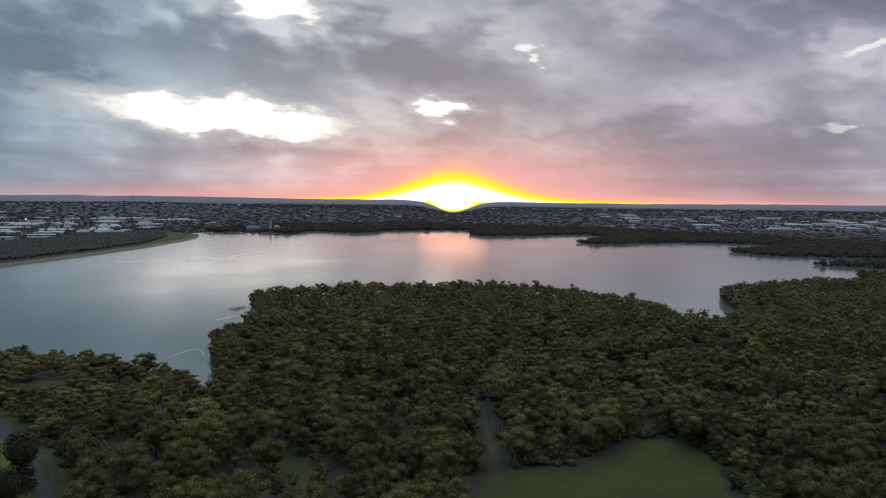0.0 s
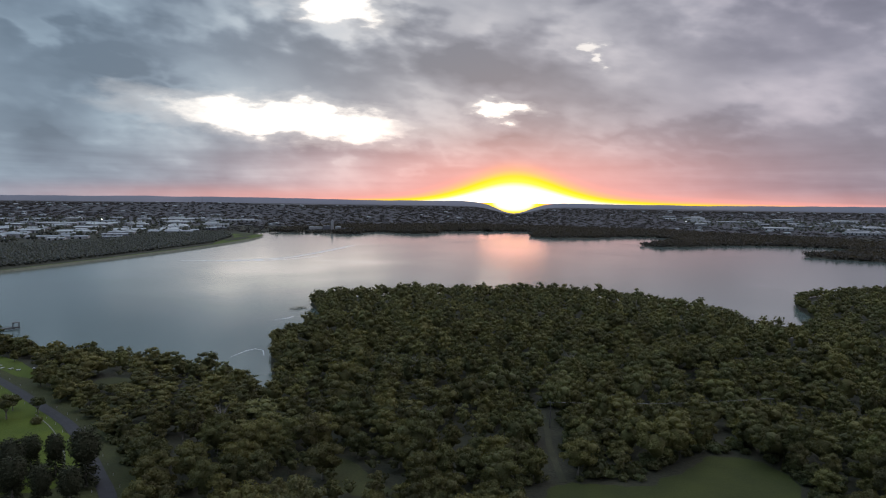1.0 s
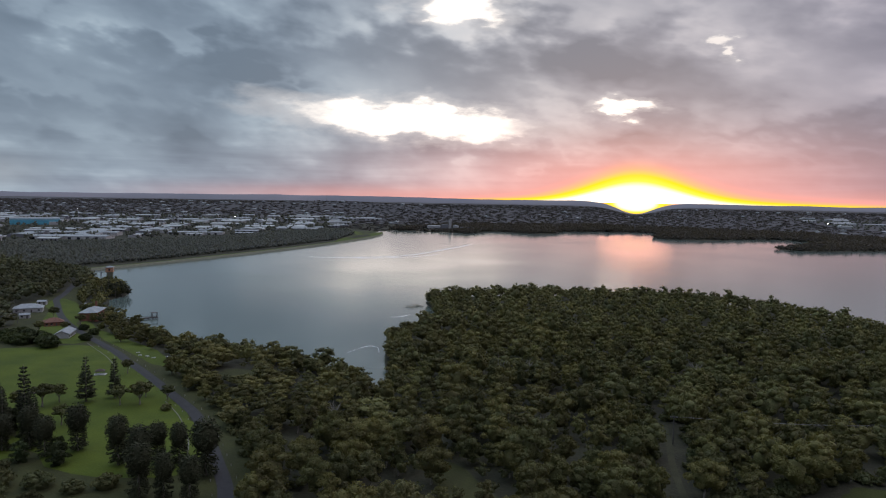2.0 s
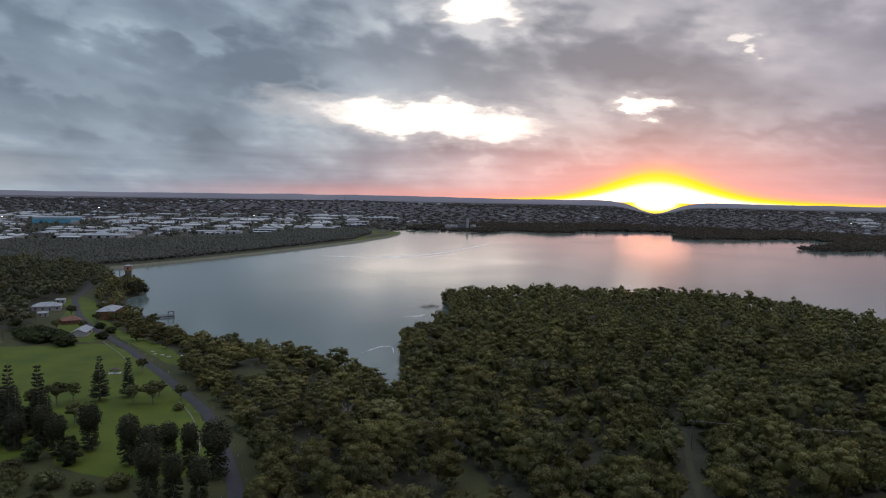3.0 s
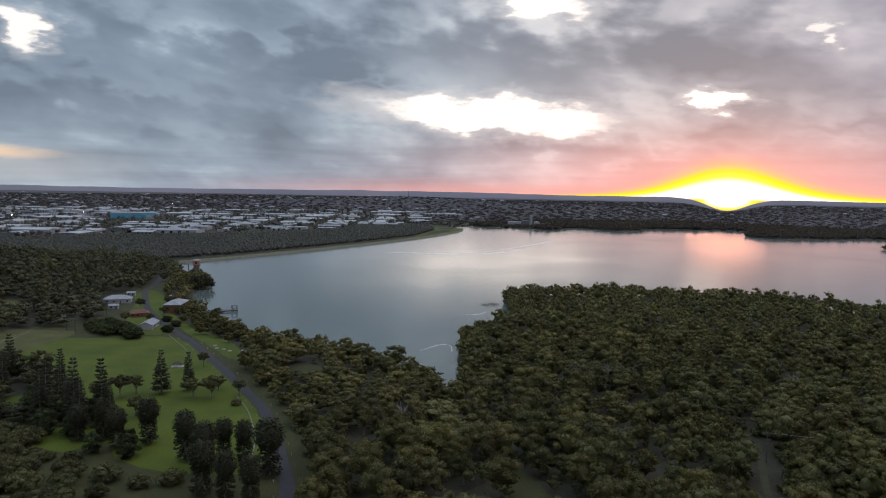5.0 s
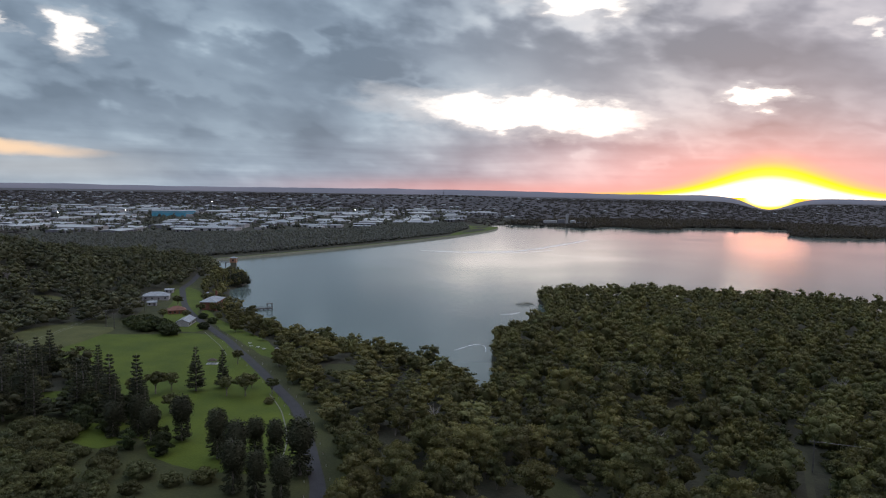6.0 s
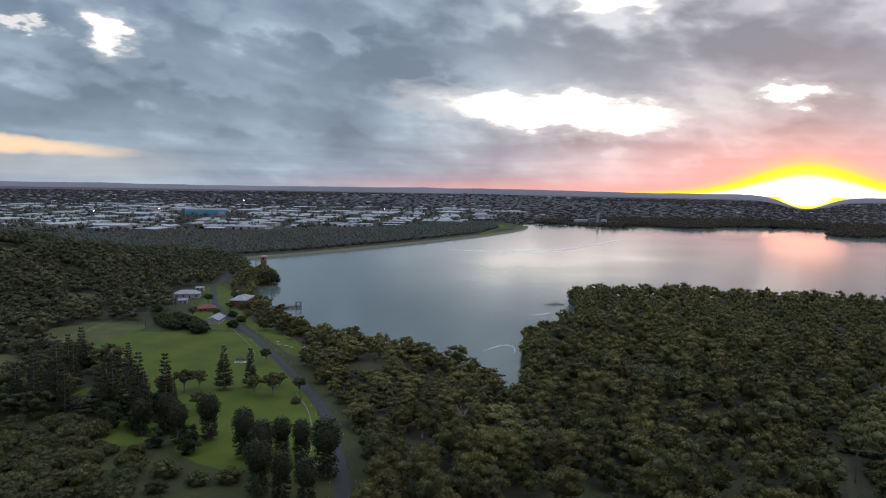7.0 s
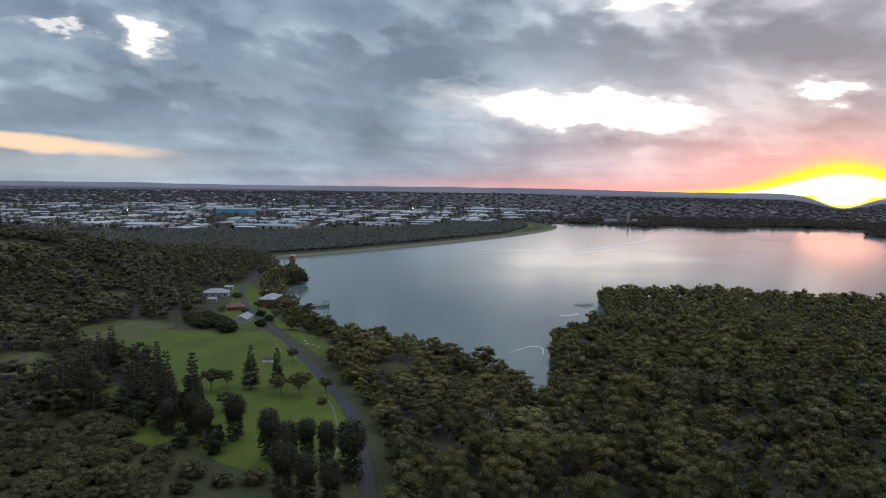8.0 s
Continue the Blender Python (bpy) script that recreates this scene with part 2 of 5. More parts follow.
BRICK = material("brick_wall", (0.16, 0.065, 0.042), (0.26, 0.115, 0.075), 0.8, 0.9, 0.3)
ORANGE_BRICK = material("orange_brick", (0.34, 0.17, 0.10), (0.48, 0.26, 0.16), 0.8, 0.9, 0.3)
WHITE_WALL = material("white_render", (0.3, 0.3, 0.29), (0.46, 0.46, 0.44), 0.5, 0.85, 0.2)
PALE_ROOF = material("pale_metal_roof", (0.15, 0.165, 0.165), (0.42, 0.435, 0.42), 0.08, 0.5, 0.1, island=0.5)
SHEET_ROOF = material("sheet_roof", (0.16, 0.172, 0.18), (0.27, 0.285, 0.29), 0.4, 0.5, 0.1)
RED_ROOF = material("red_tile_roof", (0.11, 0.05, 0.035), (0.19, 0.09, 0.06), 0.6, 0.8, 0.3)
DARK_ROOF = material("dark_tile_roof", (0.05, 0.036, 0.032), (0.09, 0.065, 0.055), 0.6, 0.8, 0.3)
TEAL_WALL = material("teal_cladding", (0.06, 0.28, 0.38), (0.1, 0.42, 0.54), 0.1, 0.6, 0.1)
GREY_WALL = material("grey_cladding", (0.12, 0.12, 0.13), (0.22, 0.22, 0.23), 0.05, 0.7, 0.1, island=0.5)
DARK_GLASS = material("dark_glass", (0.012, 0.014, 0.018), (0.03, 0.034, 0.04), 0.5, 0.15, 0.0, specular=0.5)
STONE = material("stone_pitching", (0.11, 0.115, 0.078), (0.19, 0.19, 0.135), 0.3, 0.9, 0.5)
STEEL = material("galvanised_steel", (0.20, 0.20, 0.21), (0.32, 0.32, 0.33), 1.0, 0.5, 0.1, metallic=0.8)
FOAM = material("foam", (0.55, 0.57, 0.58), (0.75, 0.75, 0.75), 0.6, 0.6, 0.2)
REED = material("reeds", (0.05, 0.055, 0.03), (0.12, 0.11, 0.06), 0.5, 0.9, 0.3)

m = WATER = bpy.data.materials.new("lake_water")
m.use_nodes = True
n = Nodes(m.node_tree)
where = n.node("ShaderNodeNewGeometry", 0)
calm = n.noise(n.node("ShaderNodeVectorMath", 0, **{"Vector": where}), 0.004, 4.0, 0.55, 0.6)
swell = n.noise(where, 0.03, 3.0, 0.5)
b1 = n.node("ShaderNodeBump", None, Height=swell, Strength=0.06)
b1.inputs["Distance"].default_value = 0.25
p = n.node("ShaderNodeBsdfPrincipled", None, Base_Color=(0.088, 0.116, 0.104), Roughness=n.span(calm, 0.3, 0.75, 0.10, 0.15), Normal=b1.outputs[0])
p.inputs["IOR"].default_value = 1.33
n.links.new(p.outputs[0], n.nodes.new("ShaderNodeOutputMaterial").inputs[0])

# haze blue with a faint emission that stands in for lit air
m = HAZE_HILL = bpy.data.materials.new("hazy_range_glow")
m.use_nodes = True
n = Nodes(m.node_tree)
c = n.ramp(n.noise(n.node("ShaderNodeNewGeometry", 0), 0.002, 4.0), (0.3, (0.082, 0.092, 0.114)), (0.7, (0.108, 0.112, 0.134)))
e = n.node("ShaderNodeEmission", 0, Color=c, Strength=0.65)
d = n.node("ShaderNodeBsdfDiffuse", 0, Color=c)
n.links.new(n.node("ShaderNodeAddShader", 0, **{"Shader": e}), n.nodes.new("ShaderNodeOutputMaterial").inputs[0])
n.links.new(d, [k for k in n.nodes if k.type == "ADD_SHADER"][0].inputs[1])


# ---- plan of the land ----
def smooth(points, steps=6, closed=True):
    """A rounded line through the corners of a plan."""
    p = np.array(points, float)
    k = len(p)
    out = []
    for i in range(k if closed else k - 1):
        a, b, c, d = (p[(i + j) % k] if closed else p[min(max(i + j, 0), k - 1)] for j in (-1, 0, 1, 2))
        for t in np.arange(steps) / steps:
            out.append(0.5 * (2 * b + (c - a) * t + (2 * a - 5 * b + 4 * c - d) * t ** 2 + (3 * b - a - 3 * c + d) * t ** 3))
    if not closed:
        out.append(p[-1])
    return np.array(out)


DAM = [(-700, 765), (-672, 790), (-646, 905), (-622, 1080), (-604, 1260), (-594, 1450), (-597, 1640), (-612, 1760), (-640, 1850)]
FAR_SHORE = [(-690, 1930), (-655, 2010), (-502, 1990), (-420, 1978), (-383, 2120), (-255, 2055), (-195, 2090), (-186, 2220), (-81, 2290), (60, 2330),
             (90, 2200), (73, 2070), (105, 1991), (216, 1985), (339, 2100), (440, 2120), (470, 2020), (400, 1850), (325, 1730), (345, 1695), (399, 1682), (596, 1785), (768, 1755),
             (770, 1620), (620, 1510), (598, 1470), (625, 1400), (716, 1360), (840, 1345), (800, 1250), (660, 1215), (622, 1187), (664, 1153), (760, 1120)]
NEAR_SHORE = [(690, 1050), (590, 1000), (575, 960), (590, 900), (480, 900), (370, 850), (318, 800), (294, 735), (280, 661), (228, 578),
              (208, 600), (196, 660), (172, 715), (122, 765), (50, 790), (-20, 788), (-108, 765), (-172, 722), (-188, 690), (-172, 650), (-154, 600), (-153, 558), (-162, 503), (-144, 440),
              (-114, 354), (-140, 386), (-162, 398), (-190, 411), (-240, 428), (-300, 436), (-345, 466), (-385, 500), (-430, 535), (-474, 588), (-480, 616), (-512, 662), (-594, 721), (-650, 757)]
LAKE = np.vstack([smooth(DAM, 4, False), smooth(FAR_SHORE, 5, False), smooth(NEAR_SHORE, 5, False)])


def inside(poly, x, y):
    x, y = np.asarray(x, float), np.asarray(y, float)
    res = np.zeros(x.shape, bool)
    for (x0, y0), (x1, y1) in zip(poly, np.roll(poly, -1, 0)):
        if y0 != y1:
            res ^= ((y0 > y) != (y1 > y)) & (x < (x1 - x0) * (y - y0) / (y1 - y0) + x0)
    return res


def away(poly, x, y, closed=True):
    """Distance from the line of a plan."""
    x, y = np.asarray(x, float), np.asarray(y, float)
    best = np.full(x.shape, 1e9)
    ends = np.roll(poly, -1, 0) if closed else poly[1:]
    for (x0, y0), (x1, y1) in zip(poly, ends):
        ux, uy = x1 - x0, y1 - y0
        l2 = ux * ux + uy * uy
        if l2 < 1e-9:
            continue
        t = np.clip(((x - x0) * ux + (y - y0) * uy) / l2, 0, 1)
        best = np.minimum(best, np.hypot(x - x0 - t * ux, y - y0 - t * uy))
    return best


def step(v, a, b):
    t = np.clip((v - a) / (b - a), 0, 1)
    return t * t * (3 - 2 * t)


def lake_distance(x, y):
    d = away(LAKE, x, y)
    return np.where(inside(LAKE, x, y), -d, d)


HILLS = [(-690, 430, 120, 170, 34), (-760, 280, 170, 160, 34), (-1900, 3050, 500, 260, 20), (-1350, 3350, 600, 240, 36), (-700, 3700, 400, 250, 16), (1500, 3700, 900, 400, 14)]


def ground_z(x, y, d=None):
    x, y = np.asarray(x, float), np.asarray(y, float)
    d = lake_distance(x, y) if d is None else d
    r = np.hypot(x, y)
    z = -3 + 3.6 * step(d, -14, 3) + 2.2 * step(d, 0, 45)
    # made-up dip under the sun, so its glow spills below the skyline like bloom
    bloom_notch = 1 - 0.90 * np.exp(-((np.arctan2(x, y) - 0.014) / 0.034) ** 2)
    z = z + 56 * bloom_notch * np.clip((r - 2350) / 2450, 0, 1.1) ** 1.15
    for hx, hy, sx, sy, h in HILLS:
        z = z + h * np.exp(-((x - hx) / sx) ** 2 - ((y - hy) / sy) ** 2) * step(d, 0, 60)
    return z


def mesh_object(name, verts, faces, mat, parent=None, smooth_faces=False):
    me = bpy.data.meshes.new(name)
    me.from_pydata([tuple(map(float, v)) for v in verts], [], faces)
    me.materials.append(mat)
    if smooth_faces:
        me.polygons.foreach_set("use_smooth", [True] * len(me.polygons))
    ob = new(name, me)
    ob.parent = parent
    return ob


def big_mesh(name, verts, faces, mat):
    """A large mesh from arrays of corners and triangles."""
    me = bpy.data.meshes.new(name)
    me.vertices.add(len(verts)), me.loops.add(faces.size), me.polygons.add(len(faces))
    me.vertices.foreach_set("co", np.ascontiguousarray(verts, np.float32).ravel())
    me.loops.foreach_set("vertex_index", np.ascontiguousarray(faces, np.int32).ravel())
    me.polygons.foreach_set("loop_start", np.arange(len(faces), dtype=np.int32) * faces.shape[1])
    me.materials.append(mat)
    me.update(calc_edges=True)
    me.validate()
    return new(name, me)


# ground: one sheet to the skyline
ang = np.radians(np.concatenate([np.arange(-70, 40, 0.45), np.arange(40, 290, 2.5)]))
rad = np.concatenate([[0.0], 25 * 1.0165 ** np.arange(323)])
rad = rad[rad < 4880]
gx, gy = np.outer(rad, np.sin(ang)), np.outer(rad, np.cos(ang))
gz = ground_z(gx, gy)
na, nr = len(ang), len(rad)
idx = np.arange(nr * na).reshape(nr, na)
nxt = np.roll(idx, -1, 1)
quads = np.stack([idx[:-1], idx[1:], nxt[1:], nxt[:-1]], -1).reshape(-1, 4)
ground = big_mesh("ground", np.stack([gx, gy, gz], -1).reshape(-1, 3), quads, FOREST_FLOOR)
ground.data.polygons.foreach_set("use_smooth", [True] * len(ground.data.polygons))
# the outer land takes the tone with haze mixed in
ground.data.materials.append(HAZED_GROUND)
rm = np.hypot(gx, gy)[:-1].ravel()
ground.data.polygons.foreach_set("material_index", (rm > 2450).astype(np.int32))
tagged(ground, "dark forest floor and rough land round the lake", "ground", kind="structure")

wp = np.array([(-1100, 300), (1300, 300), (1300, 2500), (-1100, 2500)])
water = mesh_object("water", [(*p, 0.0) for p in wp], [(0, 1, 2, 3)], WATER)
tagged(water, "calm grey reservoir water that mirrors the evening sky", "water", kind="structure")

# far range behind everything, its blue haze put in as colour and glow
k = 900
a = np.radians(np.linspace(-180, 180, k, endpoint=False))
# the range is lowered under the sun too, for the same bloom shape
low = 1 - 0.88 * np.exp(-((a - 0.014) / 0.032) ** 2)
prof = np.array([noise.fractal(Vector((math.cos(v) * 6, math.sin(v) * 6, 3.3)), 0.8, 2.0, 5) for v in a])
prof2 = np.array([noise.fractal(Vector((math.cos(v) * 25, math.sin(v) * 25, 1.3)), 0.8, 2.0, 4) for v in a])
top = 87 + 4 * prof + 3 * prof2 + 7 * np.exp(-((a + 0.37) / 0.2) ** 2) - 6 * np.exp(-((a - 0.22) / 0.16) ** 2) + 6 * np.exp(-((a - 0.6) / 0.25) ** 2)
vs = []
for r, h in ((4700, -20.0), (4800, 0.6), (4860, 1.0), (4930, 0.7), (4990, -10.0)):
    z = np.full(k, h) if h < 0 else (40 + (top - 40) * h) * low
    vs.append(np.stack([r * np.sin(a), r * np.cos(a), z], -1))
vs = np.concatenate(vs)
ii = np.arange(5 * k).reshape(5, k)
jj = np.roll(ii, -1, 1)
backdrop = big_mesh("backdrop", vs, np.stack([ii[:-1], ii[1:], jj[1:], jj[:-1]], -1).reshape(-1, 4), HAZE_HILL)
tagged(backdrop, "low mountain range along the skyline, blue with added haze glow", "backdrop", kind="structure")


# ---- sheets laid on the ground: lawns, road, tracks ----
def sheet(name, outline, mat, label, category, lift=0.12, wave=3.2, cell=6.0):
    """A patch of ground cover with an uneven edge, following the land."""
    poly = smooth(outline, 5)
    cx, cy = poly.mean(0)
    poly = np.array([(x + wave * noise.noise(Vector((x * 0.2, y * 0.2, 4))), y + wave * noise.noise(Vector((x * 0.2, y * 0.2, 9)))) for x, y in poly])
    bm = bmesh.new()
    bm.faces.new([bm.verts.new((x, y, 0)) for x, y in poly])
    lo, hi = poly.min(0), poly.max(0)
    for axis in (0, 1):
        for v in np.arange(lo[axis] + cell, hi[axis], cell):
            co, no = ((v, 0, 0), (1, 0, 0)) if axis == 0 else ((0, v, 0), (0, 1, 0))
            bmesh.ops.bisect_plane(bm, geom=bm.verts[:] + bm.edges[:] + bm.faces[:], plane_co=co, plane_no=no)
    bm.verts.ensure_lookup_table()
    xs = np.array([v.co.x for v in bm.verts])
    ys = np.array([v.co.y for v in bm.verts])
    for v, z in zip(bm.verts, ground_z(xs, ys)):
        v.co.z = z + lift
    bmesh.ops.recalc_face_normals(bm, faces=bm.faces[:])
    if bm.faces[:][0].normal.z < 0:
        bmesh.ops.reverse_faces(bm, faces=bm.faces[:])
    me = bpy.data.meshes.new(name)
    bm.to_mesh(me)
    bm.free()
    me.materials.append(mat)
    return tagged(new(name, me), label, category, kind="structure")


def ribbon(name, line, width, mat, label, category, lift=0.2, crown=0.0):
    p = smooth(line, 8, False)
    t = np.gradient(p, axis=0)
    t /= np.linalg.norm(t, axis=1)[:, None]
    side = np.stack([-t[:, 1], t[:, 0]], -1)
    rows = [p + side * s * width for s in (-0.5, 0.0, 0.5)]
    vs = []
    for r, c in zip(rows, (0, crown, 0)):
        vs += [(x, y, z + lift + c) for (x, y), z in zip(r, ground_z(r[:, 0], r[:, 1]))]
    q = len(p)
    faces = [(k * q + i, k * q + i + 1, (k + 1) * q + i + 1, (k + 1) * q + i) for k in (0, 1) for i in range(q - 1)]
    ob = mesh_object(name, vs, [f[::-1] for f in faces], mat)
    return tagged(ob, label, category, kind="structure")


LAWN_PARK = [(-338, 404), (-362, 392), (-395, 372), (-425, 382), (-436, 365), (-392, 322), (-340, 310), (-300, 296), (-262, 268), (-225, 240), (-190, 225), (-152, 236), (-164, 266), (-187, 292), (-222, 324), (-265, 358), (-300, 386)]
LAWN_FIELD = [(6, 200), (12, 232), (20, 258), (35, 262), (52, 262), (72, 280), (82, 295), (100, 293), (108, 272), (100, 235), (98, 180), (6, 170)]
TRACK = [(20, 345), (20.5, 320), (20.5, 295), (23, 262)]
ROAD = [(-560, 640), (-524, 590), (-500, 552), (-479, 530), (-445, 496), (-411, 466), (-370, 436), (-317, 400), (-283, 374), (-249, 348), (-213, 319), (-188, 298), (-165, 272), (-147, 250), (-128, 225), (-112, 190), (-90, 120)]
VERGE = [(-405, 480), (-375, 458), (-335, 436), (-300, 416), (-262, 384), (-262, 372), (-300, 396), (-350, 430), (-395, 464)]
YARD = [(-500, 560), (-470, 545), (-420, 490), (-390, 455), (-355, 425), (-350, 405), (-380, 410), (-420, 450), (-460, 500), (-490, 530)]
DAM_END = [(-600, 1460), (-610, 1700), (-640, 1860), (-700, 1900), (-730, 1860), (-660, 1700), (-625, 1500)]
PARK = [(-545, 640), (-500, 585), (-470, 545), (-400, 482), (-330, 430), (-270, 384), (-230, 352), (-180, 310), (-140, 262), (-105, 205), (-120, 180), (-190, 205), (-260, 240), (-320, 290), (-400, 315), (-445, 350), (-440, 400), (-430, 430), (-470, 480), (-520, 560)]
sheet("park_grass", PARK, ROUGH_GRASS, "rough grass along the park road", "grass", 0.06)
sheet("lawn_1", LAWN_PARK, LAWN, "mown green park lawn among pines and gums", "lawn")
sheet("lawn_2", LAWN_FIELD, FIELD, "open grass field at the edge of the forest", "lawn")
sheet("lawn_3", YARD, LAWN, "mown grass round the keeper's cottages", "lawn")
sheet("lawn_4", VERGE, LAWN, "rough grass verge between road and shore trees", "verge")
sheet("lawn_5", DAM_END, LAWN, "broad grassed shoulder at the dam's end", "lawn", cell=40)
ribbon("track", TRACK, 2.7, GRAVEL, "worn dirt track from the field into the forest", "track", 0.2)
road = ribbon("road", ROAD, 5.4, ASPHALT, "narrow dark asphalt park road with a low crown", "road", 0.22, 0.08)

# dam embankment
p = smooth(DAM, 8, False)
t = np.gradient(p, axis=0)
t /= np.linalg.norm(t, axis=1)[:, None]
side = np.stack([-t[:, 1], t[:, 0]], -1)
section = [(-5, -3.0), (-1.0, 2.2), (0, 3.2), (6, 3.0), (24, 0.8), (30, 0.4)]
vs = np.concatenate([np.column_stack([p + side * s, np.full(len(p), z)]) for s, z in section])
q = len(p)
dam = new("dam")
tagged(dam, "long low earth dam with stone-faced water side", "dam", kind="structure")
for name, k0, k1, mat in (("stone_face", 0, 2, STONE), ("crest", 2, 3, LAWN), ("grass_slope", 3, 5, LAWN)):
    f = [(k * q + i, (k + 1) * q + i, (k + 1) * q + i + 1, k * q + i + 1) for k in range(k0, k1) for i in range(q - 1)]
    mesh_object(name, vs, f, mat, dam)


# ---- trees ----
rng = np.random.default_rng(7)


def ball(sub):
    bm = bmesh.new()
    bmesh.ops.create_icosphere(bm, subdivisions=sub, radius=1.0)
    v = np.array([q.co[:] for q in bm.verts])
    f = np.array([[w.index for w in q.verts] for q in bm.faces])
    bm.free()
    return v, f


BALL0, BALL1 = ball(1), ball(2)
OCTA = (np.array([(1, 0, 0), (-1, 0, 0), (0, 1, 0), (0, -1, 0), (0, 0, 1), (0, 0, -1)], float), np.array([(0, 2, 4), (2, 1, 4), (1, 3, 4), (3, 0, 4), (2, 0, 5), (1, 2, 5), (3, 1, 5), (0, 3, 5)]))


def lump(base, centre, size, rough, r):
    """An uneven leaf clump."""
    v, f = base
    k = 1 + rough * (r.random(len(v)) - 0.5) * 2
    return v * k[:, None] * np.asarray(size) + centre, f


def tufts(centre, size, count, leaf, r):
    """Small leaf sprays standing off the skin of a clump, as triangles."""
    d = r.normal(size=(count, 3))
    d[:, 2] = np.abs(d[:, 2]) * 1.1 - 0.35
    d /= np.linalg.norm(d, axis=1)[:, None]
    at = d * np.asarray(size) * (0.80 + 0.34 * r.random((count, 1)) ** 1.2) + centre
    u = r.normal(size=(count, 3))
    u -= d * (u * d).sum(1)[:, None] * 0.3
    u /= np.linalg.norm(u, axis=1)[:, None]
    w = np.cross(u, d + r.normal(size=(count, 3)) * 0.8)
    w /= np.linalg.norm(w, axis=1)[:, None] + 1e-9
    s = leaf * r.uniform(0.6, 1.3, (count, 1))
    v = np.stack([at - u * s - w * s * 0.7, at + u * s * 1.1 - w * s * 0.3, at + w * s * 1.1], 1).reshape(-1, 3)
    f = np.arange(count)[:, None] * 3 + [0, 1, 2]
    return v, f


def tube(a, b, ra, rb, sides=6):
    a, b = np.asarray(a, float), np.asarray(b, float)
    d = (b - a) / (np.linalg.norm(b - a) + 1e-9)
    u = np.cross(d, (0.3, 0.9, 0.1))
    u /= np.linalg.norm(u)
    w = np.cross(d, u)
    th = np.arange(sides) * 2 * np.pi / sides
    ring = np.cos(th)[:, None] * u + np.sin(th)[:, None] * w
    v = np.concatenate([a + ring * ra, b + ring * rb])
    i = np.arange(sides)
    j = (i + 1) % sides
    f = np.concatenate([np.stack([i, j, j + sides], -1), np.stack([i, j + sides, i + sides], -1)])
    return v, f


def joined(pieces):
    vs, fs, o = [], [], 0
    for v, f in pieces:
        vs.append(v), fs.append(np.asarray(f) + o)
        o += len(v)
    return np.concatenate(vs), np.concatenate(fs)


def domed_crown(r, body, heads, leaves, leaf, centre, size, head=0.36, under=0.80, core=0.64):
    """A crown of a few rounded heads of foliage round a darker heart, each with a skin of leaf sprays."""
    size = np.asarray(size, float)
    pieces = [lump(BALL0, centre - (0, 0, size[2] * 0.2), size * core, 0.2, r)]
    per = max(4, leaves // heads)
    turn = r.uniform(0, 6.28)
    for i in range(heads):
        up = 1 - (1 + under) * (i + r.uniform(0.25, 0.75)) / heads
        th = turn + i * 2.39996 + r.uniform(-0.4, 0.4)
        flat = math.sqrt(max(0.0, 1 - up * up))
        reach = r.uniform(0.70, 0.88)
        at = centre + np.array([math.cos(th) * flat, math.sin(th) * flat, up]) * size * reach
        k = size[0] * head * r.uniform(0.75, 1.2) * (1.0 if up > 0.15 else 0.82)
        own = np.array([k * r.uniform(0.9, 1.15), k * r.uniform(0.9, 1.15), k * r.uniform(0.62, 0.86)])
        pieces.append(lump(body, at, own * 0.78, 0.18, r))
        pieces.append(tufts(at, own, per, leaf, r))
    return joined(pieces)


def gum_shape(r, body, heads, leaves, leaf, tall=15.0, wide=5.0, forks=5, head=0.36, mid=0.56, deep=0.41):
    """Crown and wood of a gum tree: a trunk that forks into limbs under billowing leaf clumps."""
    lean = r.normal(0, 0.5, 2)
    centre = np.array([lean[0], lean[1], tall * mid])
    size = np.array([wide * r.uniform(0.85, 1.05), wide * r.uniform(0.85, 1.05), tall * deep])
    crown = domed_crown(r, body, heads, leaves, leaf, centre, size, head)
    fork = tall * r.uniform(0.25, 0.35)
    wood = [tube((0, 0, -0.6), (lean[0], lean[1], fork), 0.34, 0.24)]
    for i in range(forks):
        th = i * 2.4 + r.uniform(-0.5, 0.5)
        tip = centre + np.array([math.cos(th) * wide * 0.6, math.sin(th) * wide * 0.6, tall * r.uniform(-0.05, 0.15)])
        wood.append(tube((lean[0], lean[1], fork), tip, 0.17, 0.05, 5))
    return crown, joined(wood)


def scatter(poly_list, spacing, jitter, seed, keep=0.93):
    """Jittered planting places inside an outline."""
    r = np.random.default_rng(seed)
    poly = np.array(poly_list, float)
    lo, hi = poly.min(0), poly.max(0)
    xs, ys = np.meshgrid(np.arange(lo[0], hi[0], spacing), np.arange(lo[1], hi[1], spacing))
    xs = xs + (np.arange(xs.shape[0]) % 2 * spacing * 0.5)[:, None]
    xs, ys = xs.ravel() + r.uniform(-jitter, jitter, xs.size), ys.ravel() + r.uniform(-jitter, jitter, ys.size)
    ok = inside(poly, xs, ys) & (r.random(xs.size) < keep)
    return xs[ok], ys[ok]


